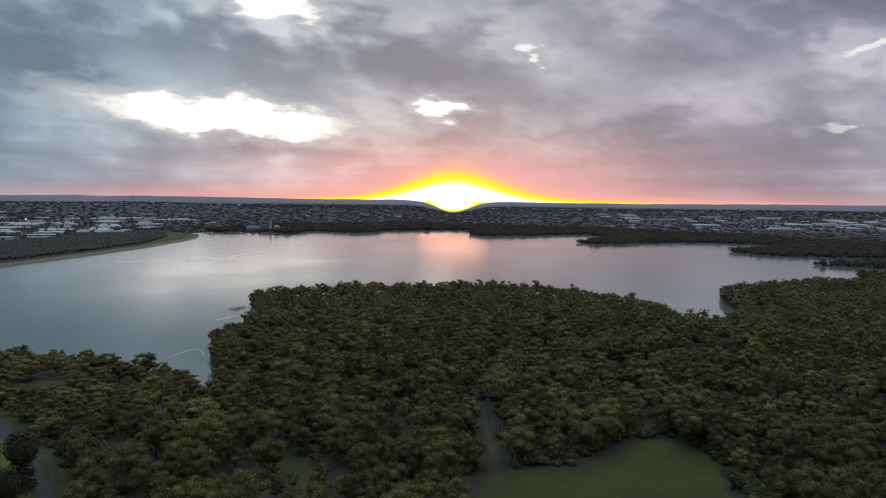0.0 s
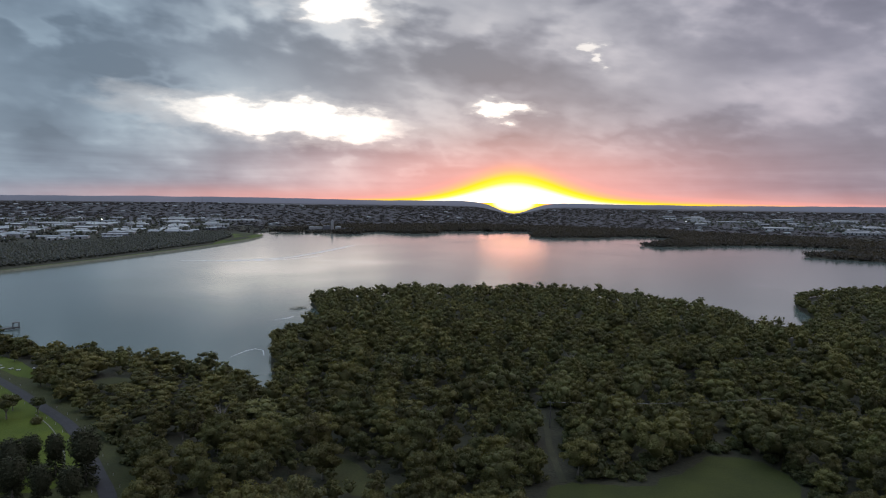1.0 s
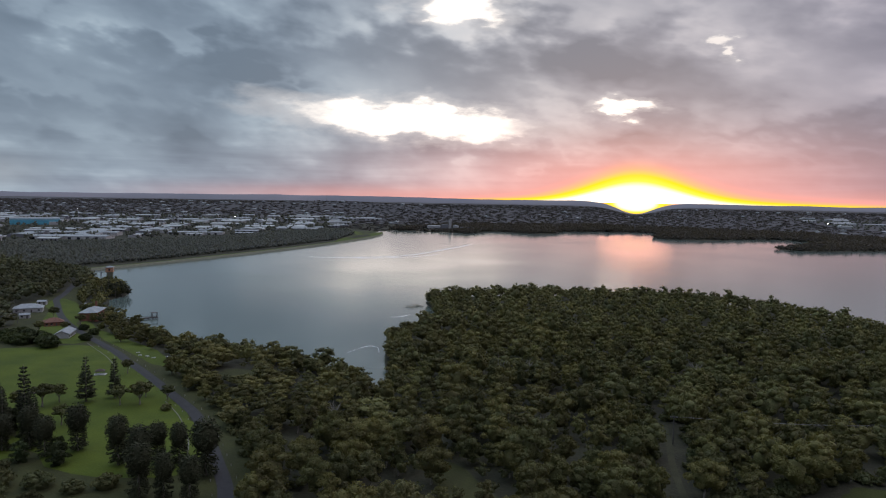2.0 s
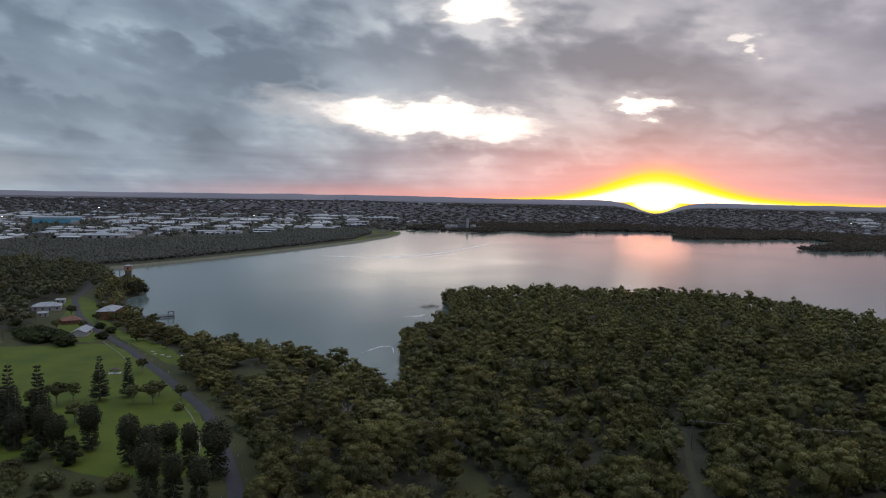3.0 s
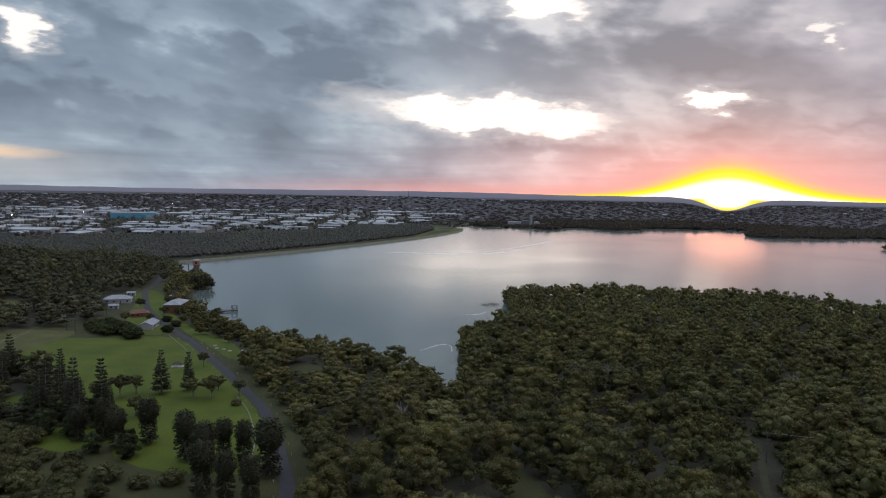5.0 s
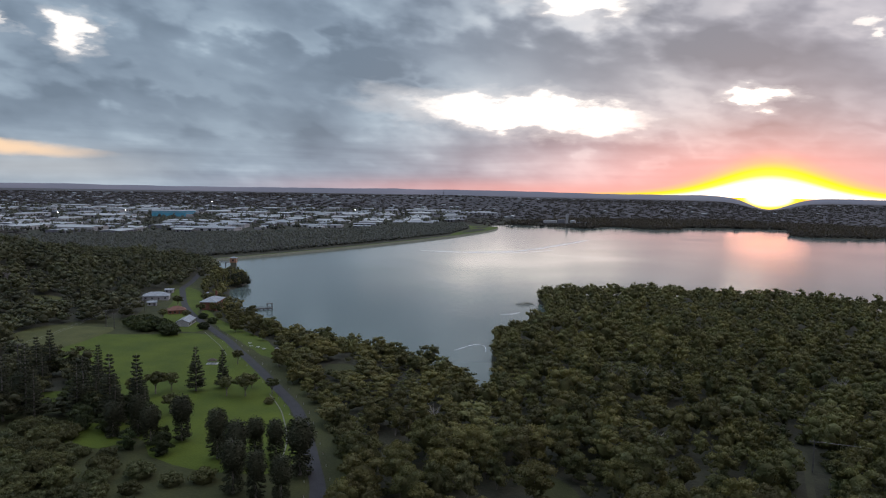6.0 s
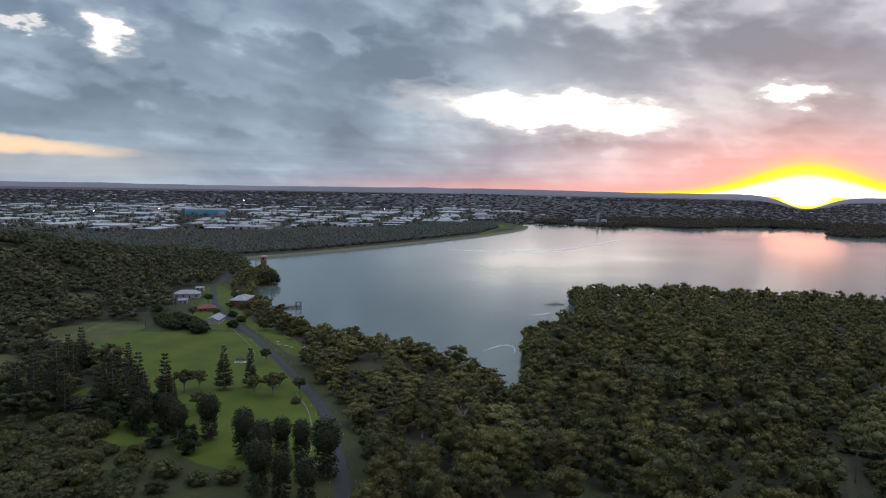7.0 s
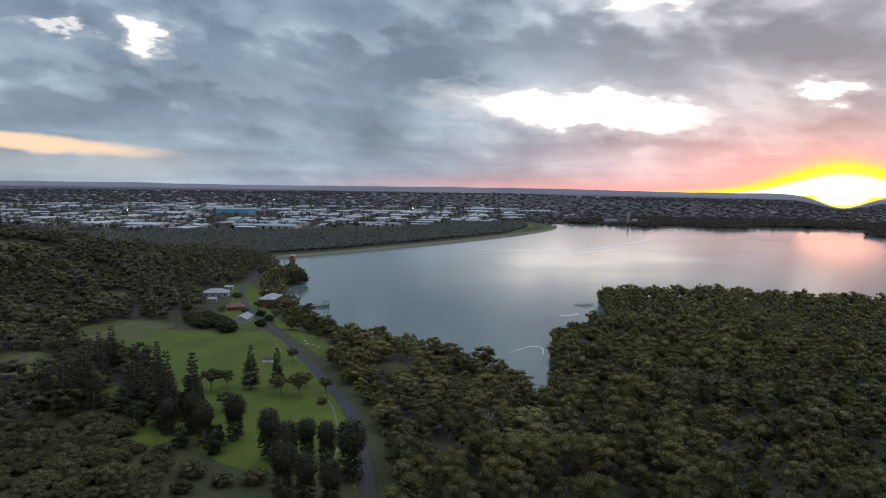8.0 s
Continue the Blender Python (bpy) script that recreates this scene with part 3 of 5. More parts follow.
def forest(name, shapes, xs, ys, zs, mat, low, high, seed, label, category="trees", wood=None):
    """Many trees joined into one mesh: turned and scaled copies of a few shapes."""
    r = np.random.default_rng(seed)
    vs, fs, tints, o = [], [], [], 0
    for x, y, z in zip(xs, ys, zs):
        v, f = shapes[r.integers(len(shapes))]
        th, s, h = r.uniform(0, 6.28), (low + (high - low) * r.random() ** 1.3) * (1.22 if r.random() < 0.06 else 1.0), r.uniform(0.78, 1.22)
        if y < 455 and x < -118 - (y - 360) * 0.35:
            h *= 0.76
        elif x > 250 and y > 600:
            h *= 0.82
        c, d = math.cos(th) * s, math.sin(th) * s
        vs.append(np.column_stack([v[:, 0] * c - v[:, 1] * d + x, v[:, 0] * d + v[:, 1] * c + y, v[:, 2] * s * h + z]))
        fs.append(f + o)
        tints.append(np.full(len(f), 1 + r.random()))
        o += len(v)
    ob = big_mesh(name, np.concatenate(vs), np.concatenate(fs), mat)
    ob.data.attributes.new("tint", "FLOAT", "FACE").data.foreach_set("value", np.concatenate(tints).astype(np.float32))
    return tagged(ob, label, category, kind="stuff")


WOOD_GLADES = [[(-214, 360), (-192, 349), (-186, 366), (-206, 380), (-222, 376)], [(-92, 240), (-72, 246), (-66, 238), (-80, 226)], [(-66, 278), (-50, 264), (-38, 244), (-52, 242), (-64, 256)],
               [(-116, 364), (-108, 352), (-120, 334), (-132, 332), (-130, 350)], [(-196, 338), (-184, 338), (-184, 322), (-196, 318)]]
for q in WOOD_GLADES:
    sheet("glade", q, ROUGH_GRASS, "small grassy gap between the trees", "grass", 0.1)
CLEAR = [np.array(q, float) for q in (LAWN_PARK, LAWN_FIELD, YARD, VERGE, *WOOD_GLADES)]
ROADLINE, TRACKLINE = smooth(ROAD, 4, False), smooth(TRACK, 4, False)


def free(xs, ys, shore=4.0, grass=3.0):
    d = lake_distance(xs, ys)
    ok = d > shore
    for q in CLEAR:
        ok &= ~inside(q, xs, ys)
    ok &= away(ROADLINE, xs, ys, False) > 6.0
    ok &= away(TRACKLINE, xs, ys, False) > 6.0
    return ok, d


WOOD = [(-128, 246), (-112, 205), (-60, 196), (2, 200), (8, 238), (20, 262), (52, 268), (84, 300), (103, 300), (102, 240), (100, 178), (330, 190), (560, 600), (800, 1000), (600, 1010), (400, 880), (240, 640), (200, 780), (-100, 800), (-210, 740), (-150, 420), (-128, 376), (-160, 412), (-320, 455), (-330, 420), (-275, 385), (-240, 362), (-190, 316), (-150, 268)]
xs, ys = scatter(WOOD, 11.2, 4.6, 11, 0.98)
ok, d = free(xs, ys, 0.8)
xs, ys, d = xs[ok], ys[ok], d[ok]
zs = ground_z(xs, ys, d)
near = ys < 420
order = np.argsort(np.where(near, ys, 1e6))
ones = order[:min(300, int(near.sum()))]
rest = np.setdiff1d(np.arange(len(xs)), ones)

shapes_near = [gum_shape(rng, BALL0, 12, 1750, 0.36, 15.0 + rng.uniform(-2, 2), 6.0 + rng.uniform(-0.9, 0.9), 5, 0.40) for _ in range(7)]
shapes_near += [gum_shape(rng, BALL0, 10, 1100, 0.33, 13.0, 3.4, 5, 0.46) for _ in range(2)]
shapes_mid = [gum_shape(rng, BALL0, 10, 360, 0.54, 14.0, 4.2 if k % 4 == 0 else 6.0, 5, 0.40)[0] for k in range(14)]
shapes_far = [gum_shape(rng, OCTA, 6, 84, 0.85, 14.5, 5.9, 5, 0.46)[0] for _ in range(12)]
dist = np.hypot(xs, ys)
mid, far = rest[dist[rest] < 560], rest[dist[rest] >= 560]
forest("near_forest", shapes_mid, xs[mid], ys[mid], zs[mid], GUM_LEAF, 0.62, 1.22, 3, "dense dark green gum forest on the promontory", "forest")
forest("shore_forest", shapes_far, xs[far], ys[far], zs[far], GUM_LEAF, 0.62, 1.0, 4, "dense gum forest reaching down to the water", "forest")

# young trees and scrub under and between the large crowns
xy_, yy_ = scatter(WOOD, 9.5, 4.4, 12, 0.95)
oky, dy_ = free(xy_, yy_, 3.0)
oky &= np.hypot(xy_, yy_) < 470
forest("young_trees", shapes_far, xy_[oky], yy_[oky], ground_z(xy_[oky], yy_[oky], dy_[oky]), SHRUB_LEAF, 0.25, 0.48, 13, "young gums and scrub between the large crowns", "trees")

# understorey along the edges of the clearings, road and track
xu, yu = scatter([(-330, 440), (-100, 195), (2, 195), (104, 180), (330, 190), (330, 420), (-20, 420), (-150, 330)], 4.6, 2.2, 15, 0.9)
edge = np.minimum(away(CLEAR[1], xu, yu), np.minimum(away(ROADLINE, xu, yu, False) - 3, away(TRACKLINE, xu, yu, False) - 2))
oku, du = free(xu, yu, 2.0)
oku &= (edge > 3) & (edge < 16) & inside(np.array(WOOD, float), xu, yu)
bushes = [joined([g for c in ((0, 0, 1.2), (1.0, 0.6, 0.9), (-0.8, 0.9, 1.0)) for g in (lump(BALL0, c, (1.1, 1.1, 1.0), 0.25, rng), tufts(c, (1.4, 1.4, 1.3), 40, 0.42, rng))]) for _ in range(6)]
forest("understorey", bushes, xu[oku], yu[oku], ground_z(xu[oku], yu[oku], du[oku]), SHRUB_LEAF, 0.7, 1.7, 16, "scrubby undergrowth along the forest edge", "bush")

# small trees right down to the near shore
xf, yf = scatter([(-330, 430), (-110, 340), (-100, 450), (250, 560), (640, 1000), (600, 1020), (300, 860), (200, 800), (-220, 810), (-215, 640)], 5.5, 2.4, 17, 0.9)
df = lake_distance(xf, yf)
okf = (df > 0.4) & (df < 9)
forest("shore_fringe", shapes_far, xf[okf], yf[okf], ground_z(xf[okf], yf[okf], df[okf]), GUM_LEAF, 0.45, 0.85, 18, "low trees and scrub along the waterline", "bush")

templates = []
for i, (crown, wood) in enumerate(shapes_near):
    tree = new("gum_tree")
    tree.empty_display_size = 1
    a = big_mesh("trunk", *wood, BARK)
    b = big_mesh("crown", *crown, PALE_LEAF if i % 4 == 3 else GUM_LEAF)
    a.parent = b.parent = tree
    tagged(tree, "broad gum tree with pale olive crown" if i % 4 == 3 else "dark green gum tree with clumped crown", "tree", "gum trees of the near forest")
    templates.append(tree)
for j, i in enumerate(ones):
    src = templates[j % len(templates)]
    s = rng.uniform(0.6, 1.18)
    m = pose(xs[i], ys[i], zs[i], 0, 0, rng.uniform(0, 360))
    if j < len(templates):
        src.matrix_basis = m
        src.scale = (s, s, s)
    else:
        c = copy_thing(src, m)
        c.scale = (s, s, s * rng.uniform(0.9, 1.12))

# far woods: behind the dam, round the far shore, up to the skyline
mini_shapes = [joined([lump(OCTA, (0, 0, 3.6), (3.9, 3.9, 3.4), 0.3, rng), tufts((0, 0, 4.0), (4.2, 4.2, 3.6), 12, 1.9, rng)]) for _ in range(8)]
flat_shapes = [joined([lump(OCTA, (0, 0, 1.0), (8.5, 8.5, 1.2), 0.3, rng), tufts((0, 0, 1.0), (9.5, 9.5, 1.4), 8, 1.6, rng)]) for _ in range(8)]
BEHIND_DAM = [(-690, 780), (-660, 910), (-640, 1080), (-625, 1260), (-618, 1450), (-665, 1700), (-760, 1900), (-900, 1860), (-860, 1500), (-960, 1260), (-1150, 1000), (-1250, 820), (-900, 700), (-720, 700)]
dam_shapes = [joined([lump(OCTA, (0, 0, 2.8), (3.0, 3.0, 2.6), 0.3, rng), tufts((0, 0, 3.0), (3.3, 3.3, 2.8), 14, 0.95, rng)]) for _ in range(8)]
x1, y1 = scatter(BEHIND_DAM, 6.2, 2.9, 21)
dam_d = away(smooth(DAM, 4, False), x1, y1, False)
x1, y1 = x1[dam_d > 34], y1[dam_d > 34]
forest("dam_woods", dam_shapes, x1, y1, ground_z(x1, y1), HAZED_LEAF, 0.7, 1.3, 22, "dark scrubby woods below the dam", "forest")

TOWNS = [np.array(q, float) for q in (
    [(-1160, 985), (-1010, 1300), (-860, 1600), (-830, 1900), (-900, 2300), (-960, 2600), (-1100, 2680), (-1500, 2480), (-2100, 2100), (-2500, 1700), (-2500, 1100), (-1650, 900)],
    [(780, 2750), (700, 3500), (1900, 3000), (1800, 2150), (1400, 2150)])]
FAR_LAND = [(-3400, 600), (-1300, 700), (-900, 1500), (-760, 1950), (-400, 2030), (100, 2330), (300, 2080), (600, 1780), (620, 1500), (640, 1250), (900, 900), (2600, 1700), (2600, 3900), (0, 4750), (-2600, 3900), (-3700, 2400)]
x2, y2 = scatter(FAR_LAND, 31, 15, 31, 0.92)
td = np.zeros(len(x2), bool)
for q in TOWNS:
    td |= inside(q, x2, y2)
d2 = lake_distance(x2, y2)
keep = (d2 > 8) & (~td | (rng.random(len(x2)) < 0.9)) & (np.hypot(x2, y2) < 4600) & ~inside(np.array(DAM_END), x2, y2)
x2, y2, d2 = x2[keep], y2[keep], d2[keep]
in_town = np.zeros(len(x2), bool)
for q in TOWNS:
    in_town |= inside(q, x2, y2)
forest("town_trees", mini_shapes, x2[in_town], y2[in_town], ground_z(x2[in_town], y2[in_town], d2[in_town]), HAZED_LEAF, 0.7, 1.6, 35, "dark trees between the warehouses", "trees")
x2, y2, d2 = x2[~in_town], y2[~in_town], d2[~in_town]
forest("far_woods", flat_shapes, x2, y2, ground_z(x2, y2, d2), HAZED_BUSH, 0.8, 1.6, 32, "distant bushland beyond the lake", "forest")
# a thicker fringe along the far shore
x3, y3 = scatter([(-700, 1900), (-400, 1950), (50, 2300), (80, 1950), (340, 2060), (300, 1660), (600, 1740), (560, 1420), (620, 1120), (900, 1050), (1150, 1500), (900, 2150), (500, 2500), (-100, 2650), (-600, 2400)], 9.6, 4.4, 33)
d3 = lake_distance(x3, y3)
k3 = (d3 > 4) & ~inside(np.array(DAM_END), x3, y3) & (np.hypot((x3 + 535) / 95, (y3 - 2110) / 95) > 1)
forest("far_shore_woods", mini_shapes, x3[k3], y3[k3], ground_z(x3[k3], y3[k3], d3[k3]), HAZED_SHORE_LEAF, 0.75, 1.4, 34, "low woods along the far shore", "forest")


# ---- small building blocks ----
def part(name, shape, mat, parent, label="", smooth_faces=False):
    """One mesh from corners and faces, under a thing or a part."""
    v, f = shape
    me = bpy.data.meshes.new(name)
    me.from_pydata([tuple(map(float, p)) for p in v], [], [tuple(int(i) for i in p) for p in f])
    me.materials.append(mat)
    if smooth_faces:
        me.polygons.foreach_set("use_smooth", [True] * len(me.polygons))
    ob = new(name, me)
    ob.parent = parent
    return tagged(ob, label)


def thing(name, m, label, category, group=""):
    ob = new(name)
    ob.empty_display_size = 1
    ob.matrix_basis = m
    return tagged(ob, label, category, group)


def block(x0, x1, y0, y1, z0, z1):
    v = [(x0, y0, z0), (x1, y0, z0), (x1, y1, z0), (x0, y1, z0), (x0, y0, z1), (x1, y0, z1), (x1, y1, z1), (x0, y1, z1)]
    f = [(0, 3, 2, 1), (4, 5, 6, 7), (0, 1, 5, 4), (1, 2, 6, 5), (2, 3, 7, 6), (3, 0, 4, 7)]
    return np.array(v, float), f


def merged(pieces):
    vs, fs, o = [], [], 0
    for v, f in pieces:
        vs.append(np.asarray(v, float))
        fs += [tuple(int(i) + o for i in q) for q in f]
        o += len(v)
    return np.concatenate(vs), fs


def gable(w, d, z, rise, over=0.5, thick=0.25):
    """A pitched roof with its ridge along x, as a solid."""
    x, y = w / 2 + over, d / 2 + over
    v = [(-x, -y, z), (x, -y, z), (x, y, z), (-x, y, z), (-x, 0, z + rise), (x, 0, z + rise)]
    lo = [(a, b, c - thick) for a, b, c in v]
    f = [(0, 1, 5, 4), (2, 3, 4, 5), (7, 6, 10, 11), (9, 8, 11, 10), (0, 4, 10, 6), (4, 3, 9, 10), (1, 7, 11, 5), (5, 11, 8, 2), (0, 6, 7, 1), (3, 2, 8, 9)]
    return np.array(v + lo, float), f


def hip(w, d, z, rise, over=0.6, thick=0.25):
    x, y = w / 2 + over, d / 2 + over
    k = max(x - y, 0.3)
    v = [(-x, -y, z), (x, -y, z), (x, y, z), (-x, y, z), (-k, 0, z + rise), (k, 0, z + rise), (-x, -y, z - thick), (x, -y, z - thick), (x, y, z - thick), (-x, y, z - thick)]
    f = [(0, 1, 5, 4), (1, 2, 5), (2, 3, 4, 5), (3, 0, 4), (0, 6, 7, 1), (1, 7, 8, 2), (2, 8, 9, 3), (3, 9, 6, 0), (6, 9, 8, 7)]
    return np.array(v, float), f


def walls(w, d, h, rise=0.0):
    """Four walls, with gable ends where the roof is pitched."""
    v, f = block(-w / 2, w / 2, -d / 2, d / 2, -1.0, h)
    if rise:
        v = np.vstack([v, [(-w / 2, 0, h + rise), (w / 2, 0, h + rise)]])
        f = f + [(4, 7, 8), (5, 9, 6)]
    return v, f


def z_at(x, y):
    if abs(x) > 1150 or y > 2500 or y < 340:
        return float(ground_z(np.array([x]), np.array([y]), np.array([120.0]))[0])
    return float(ground_z(np.array([x]), np.array([y]))[0])


def house(name, x, y, turn, w, d, h, rise, wall, roof, label, hipped=True, windows=4, group=""):
    t = thing(name, pose(x, y, z_at(x, y), 0, 0, turn), label, "house" if name != "shed" else "shed", group)
    part("wall", walls(w, d, h, 0 if hipped else rise), wall, t)
    part("roof", (hip if hipped else gable)(w, d, h, rise), roof, t)
    for s in (-1, 1):
        for i in range(windows):
            u = -w / 2 + w * (i + 0.5) / windows
            if s < 0 and i == windows // 2:
                part("door", block(u - 0.5, u + 0.5, -d / 2 - 0.06, -d / 2 + 0.02, 0, 2.1), GREY_TIMBER, t)
                continue
            y0 = s * d / 2
            win = part("window", block(u - 0.7, u + 0.7, y0 - 0.05, y0 + 0.05, 0.9, 2.2), DARK_GLASS, t)
            part("sill", block(u - 0.85, u + 0.85, y0 - 0.12, y0 + 0.12, 0.78, 0.88), WHITE_WALL, win)
    return t


# ---- keeper's cottages, pump house, intake tower, pier ----
house("cottage", -472, 492, 38, 21, 12, 3.4, 3.0, WHITE_WALL, SHEET_ROOF, "long pale cottage with a hipped metal roof below the hill")
house("shed", -452, 468, 38, 7, 4.5, 2.8, 1.3, WHITE_WALL, SHEET_ROOF, "small pale shed with a metal roof", False, 2)
house("shed", -489, 524, 30, 7, 5, 2.6, 1.2, WHITE_WALL, SHEET_ROOF, "small white shed beside the road", False, 2)
house("cottage", -412, 454, 48, 13, 9, 3.0, 2.8, BRICK, RED_ROOF, "brick cottage with a red tiled hip roof")
house("cottage", -374, 424, -62, 18, 9, 3.2, 2.2, WHITE_WALL, SHEET_ROOF, "white cottage with a pale metal roof at the lawn's edge", False, 5)
pump = house("pump_house", -410, 492, 116, 26, 13, 7.0, 2.4, BRICK, SHEET_ROOF, "tall brick pump house with a grey hipped sheet roof", True, 5)
house("shed", -452, 532, 128, 9, 6, 3.0, 1.4, WHITE_WALL, SHEET_ROOF, "low shed with a pale roof near the pump house", False, 2)
part("chimney", block(9, 10.2, -1, 0.2, 8, 13), BRICK, pump)

tower = thing("intake_tower", pose(-599, 741, 0, 0, 0, 30), "squat orange brick intake tower standing in the water", "tower")
part("shaft", block(-3.2, 3.2, -3.2, 3.2, -3, 6.5), STONE, tower)
part("house_wall", block(-4.0, 4.0, -4.0, 4.0, 6.5, 12.2), ORANGE_BRICK, tower)
part("roof", hip(8.0, 8.0, 12.2, 1.6, 0.5), SHEET_ROOF, tower)
for k in range(4):
    a = pose(0, 0, 0, 0, 0, 90 * k)
    v, f = block(-0.9, 0.9, -4.06, -3.96, 8.0, 10.6)
    part("window", ([(a @ Vector(p))[:] for p in v], f), DARK_GLASS, tower)
part("cornice", block(-4.3, 4.3, -4.3, 4.3, 6.2, 6.5), STONE, tower)
bridge = thing("footbridge", pose(-602, 741, 0, 0, 0, 176), "thin steel footbridge from the dam to the intake tower", "bridge")
part("deck", block(1.5, 52, -0.8, 0.8, 5.6, 5.9), STEEL, bridge)
for k in (-0.8, 0.8):
    part("handrail", block(1.5, 52, k - 0.04, k + 0.04, 6.8, 6.9), STEEL, bridge)
for k in range(4):
    part("pier_leg", block(10 + 12 * k, 10.6 + 12 * k, -0.5, 0.5, -3, 5.6), STEEL, bridge)

pier = thing("pier", pose(-390, 497, 0, 0, 0, 50), "dark timber pier on piles reaching into the lake", "pier")
LONG = 30
for k in range(30):
    part("deck_plank", block(k, k + 0.94, -1.7, 1.7, 1.2, 1.4), GREY_TIMBER, pier)
for k in range(9):
    for side_y in (-1.5, 1.5):
        v, f = tube((1 + 3.6 * k, side_y, -3), (1 + 3.6 * k, side_y, 1.2), 0.24, 0.22, 8)
        part("pile", (v, f), GREY_TIMBER, pier)
for side_y in (-1.5, 1.5):
    part("bearer", block(0, LONG, side_y - 0.15, side_y + 0.15, 0.7, 1.2), GREY_TIMBER, pier)
    part("handrail", block(0, LONG, side_y - 0.05, side_y + 0.05, 2.35, 2.45), GREY_TIMBER, pier)
    for k in range(11):
        part("rail_post", block(3 * k, 3 * k + 0.1, side_y - 0.05, side_y + 0.05, 1.4, 2.35), GREY_TIMBER, pier)
for sx in (25.5, 29.5):
    for sy in (-1.4, 1.4):
        part("gantry_post", block(sx - 0.15, sx + 0.15, sy - 0.15, sy + 0.15, 1.4, 4.8), GREY_TIMBER, pier)
part("gantry_roof", block(25.0, 30.0, -1.8, 1.8, 4.8, 5.1), GREY_TIMBER, pier)

shelter = thing("picnic_shelter", pose(-279, 345, z_at(-279, 345), 0, 0, 30), "small picnic shelter with a dark roof on a pale slab", "shelter")
shelter.scale = (0.72, 0.72, 0.85)
part("slab", block(-4.5, 4.5, -3, 3, -0.2, 0.22), WHITE_WALL, shelter)
part("roof", hip(6, 4, 2.6, 1.2, 0.5), DARK_ROOF, shelter)
for sx in (-2.8, 2.8):
    for sy in (-1.8, 1.8):
        part("post", block(sx - 0.08, sx + 0.08, sy - 0.08, sy + 0.08, 0.2, 2.5), GREY_TIMBER, shelter)
part("table_top", block(-1.0, 1.0, -0.4, 0.4, 0.9, 0.97), GREY_TIMBER, shelter)
part("bench", block(-1.0, 1.0, -0.95, -0.65, 0.6, 0.65), GREY_TIMBER, shelter)
part("bench", block(-1.0, 1.0, 0.65, 0.95, 0.6, 0.65), GREY_TIMBER, shelter)


# ---- power poles and wires ----
def pole(x, y, turn, tall, label):
    t = thing("power_pole", pose(x, y, z_at(x, y), 0, 0, turn), label, "power pole", "timber power poles")
    part("post", tube((0, 0, -1), (0, 0, tall), 0.26, 0.18, 8), GREY_TIMBER, t)
    part("crossarm", block(-1.6, 1.6, -0.1, 0.1, tall - 1.0, tall - 0.78), GREY_TIMBER, t)
    part("crossarm", block(-1.1, 1.1, -0.1, 0.1, tall - 3.4, tall - 3.2), GREY_TIMBER, t)
    for k in (-1.4, 0.0, 1.4):
        part("insulator", tube((k, 0, tall - 0.78), (k, 0, tall - 0.45), 0.09, 0.06, 6), WHITE_WALL, t)
    part("stay", tube((0.0, 0.2, tall - 3), (0.2, 4.5, 0), 0.03, 0.03, 4), STEEL, t)
    return t


POLES = [(22, 323, 0, 12.5), (125, 345, 0, 12), (-363, 289, 40, 13), (-413, 389, 40, 12), (-428, 424, 40, 11), (-438, 447, 40, 11), (-403, 387, 40, 11.5), (-525, 500, 30, 11), (-524, 477, 30, 11), (-640, 669, 30, 11), (-747, 617, 30, 12)]
for x, y, turn, tall in POLES:
    pole(x, y, turn, tall, "weathered timber power pole with two crossarms" if x < 0 else "lone timber power pole at the forest track")


def wire(a, b, sag):
    line = new("power_line", bpy.data.curves.new("power_line", "CURVE"))
    line.data.dimensions, line.data.bevel_depth, line.data.bevel_resolution = "3D", 0.035, 1
    sp = line.data.splines.new("POLY")
    sp.points.add(16)
    for i, p in enumerate(sp.points):
        f = i / 16
        p.co = (*(np.array(a) * (1 - f) + np.array(b) * f - np.array((0, 0, sag * 4 * f * (1 - f)))), 1)
    line.data.materials.append(STEEL)
    return tagged(line, "sagging steel overhead wire between timber poles", "wire", "overhead wires")


for a, b in ((0, 1), (2, 3), (3, 4), (4, 5)):
    (xa, ya, _, ha), (xb, yb, _, hb) = POLES[a], POLES[b]
    for k in (-1.4, 1.4):
        wire((xa + k, ya, z_at(xa, ya) + ha - 0.5), (xb + k, yb, z_at(xb, yb) + hb - 0.5), 1.5)


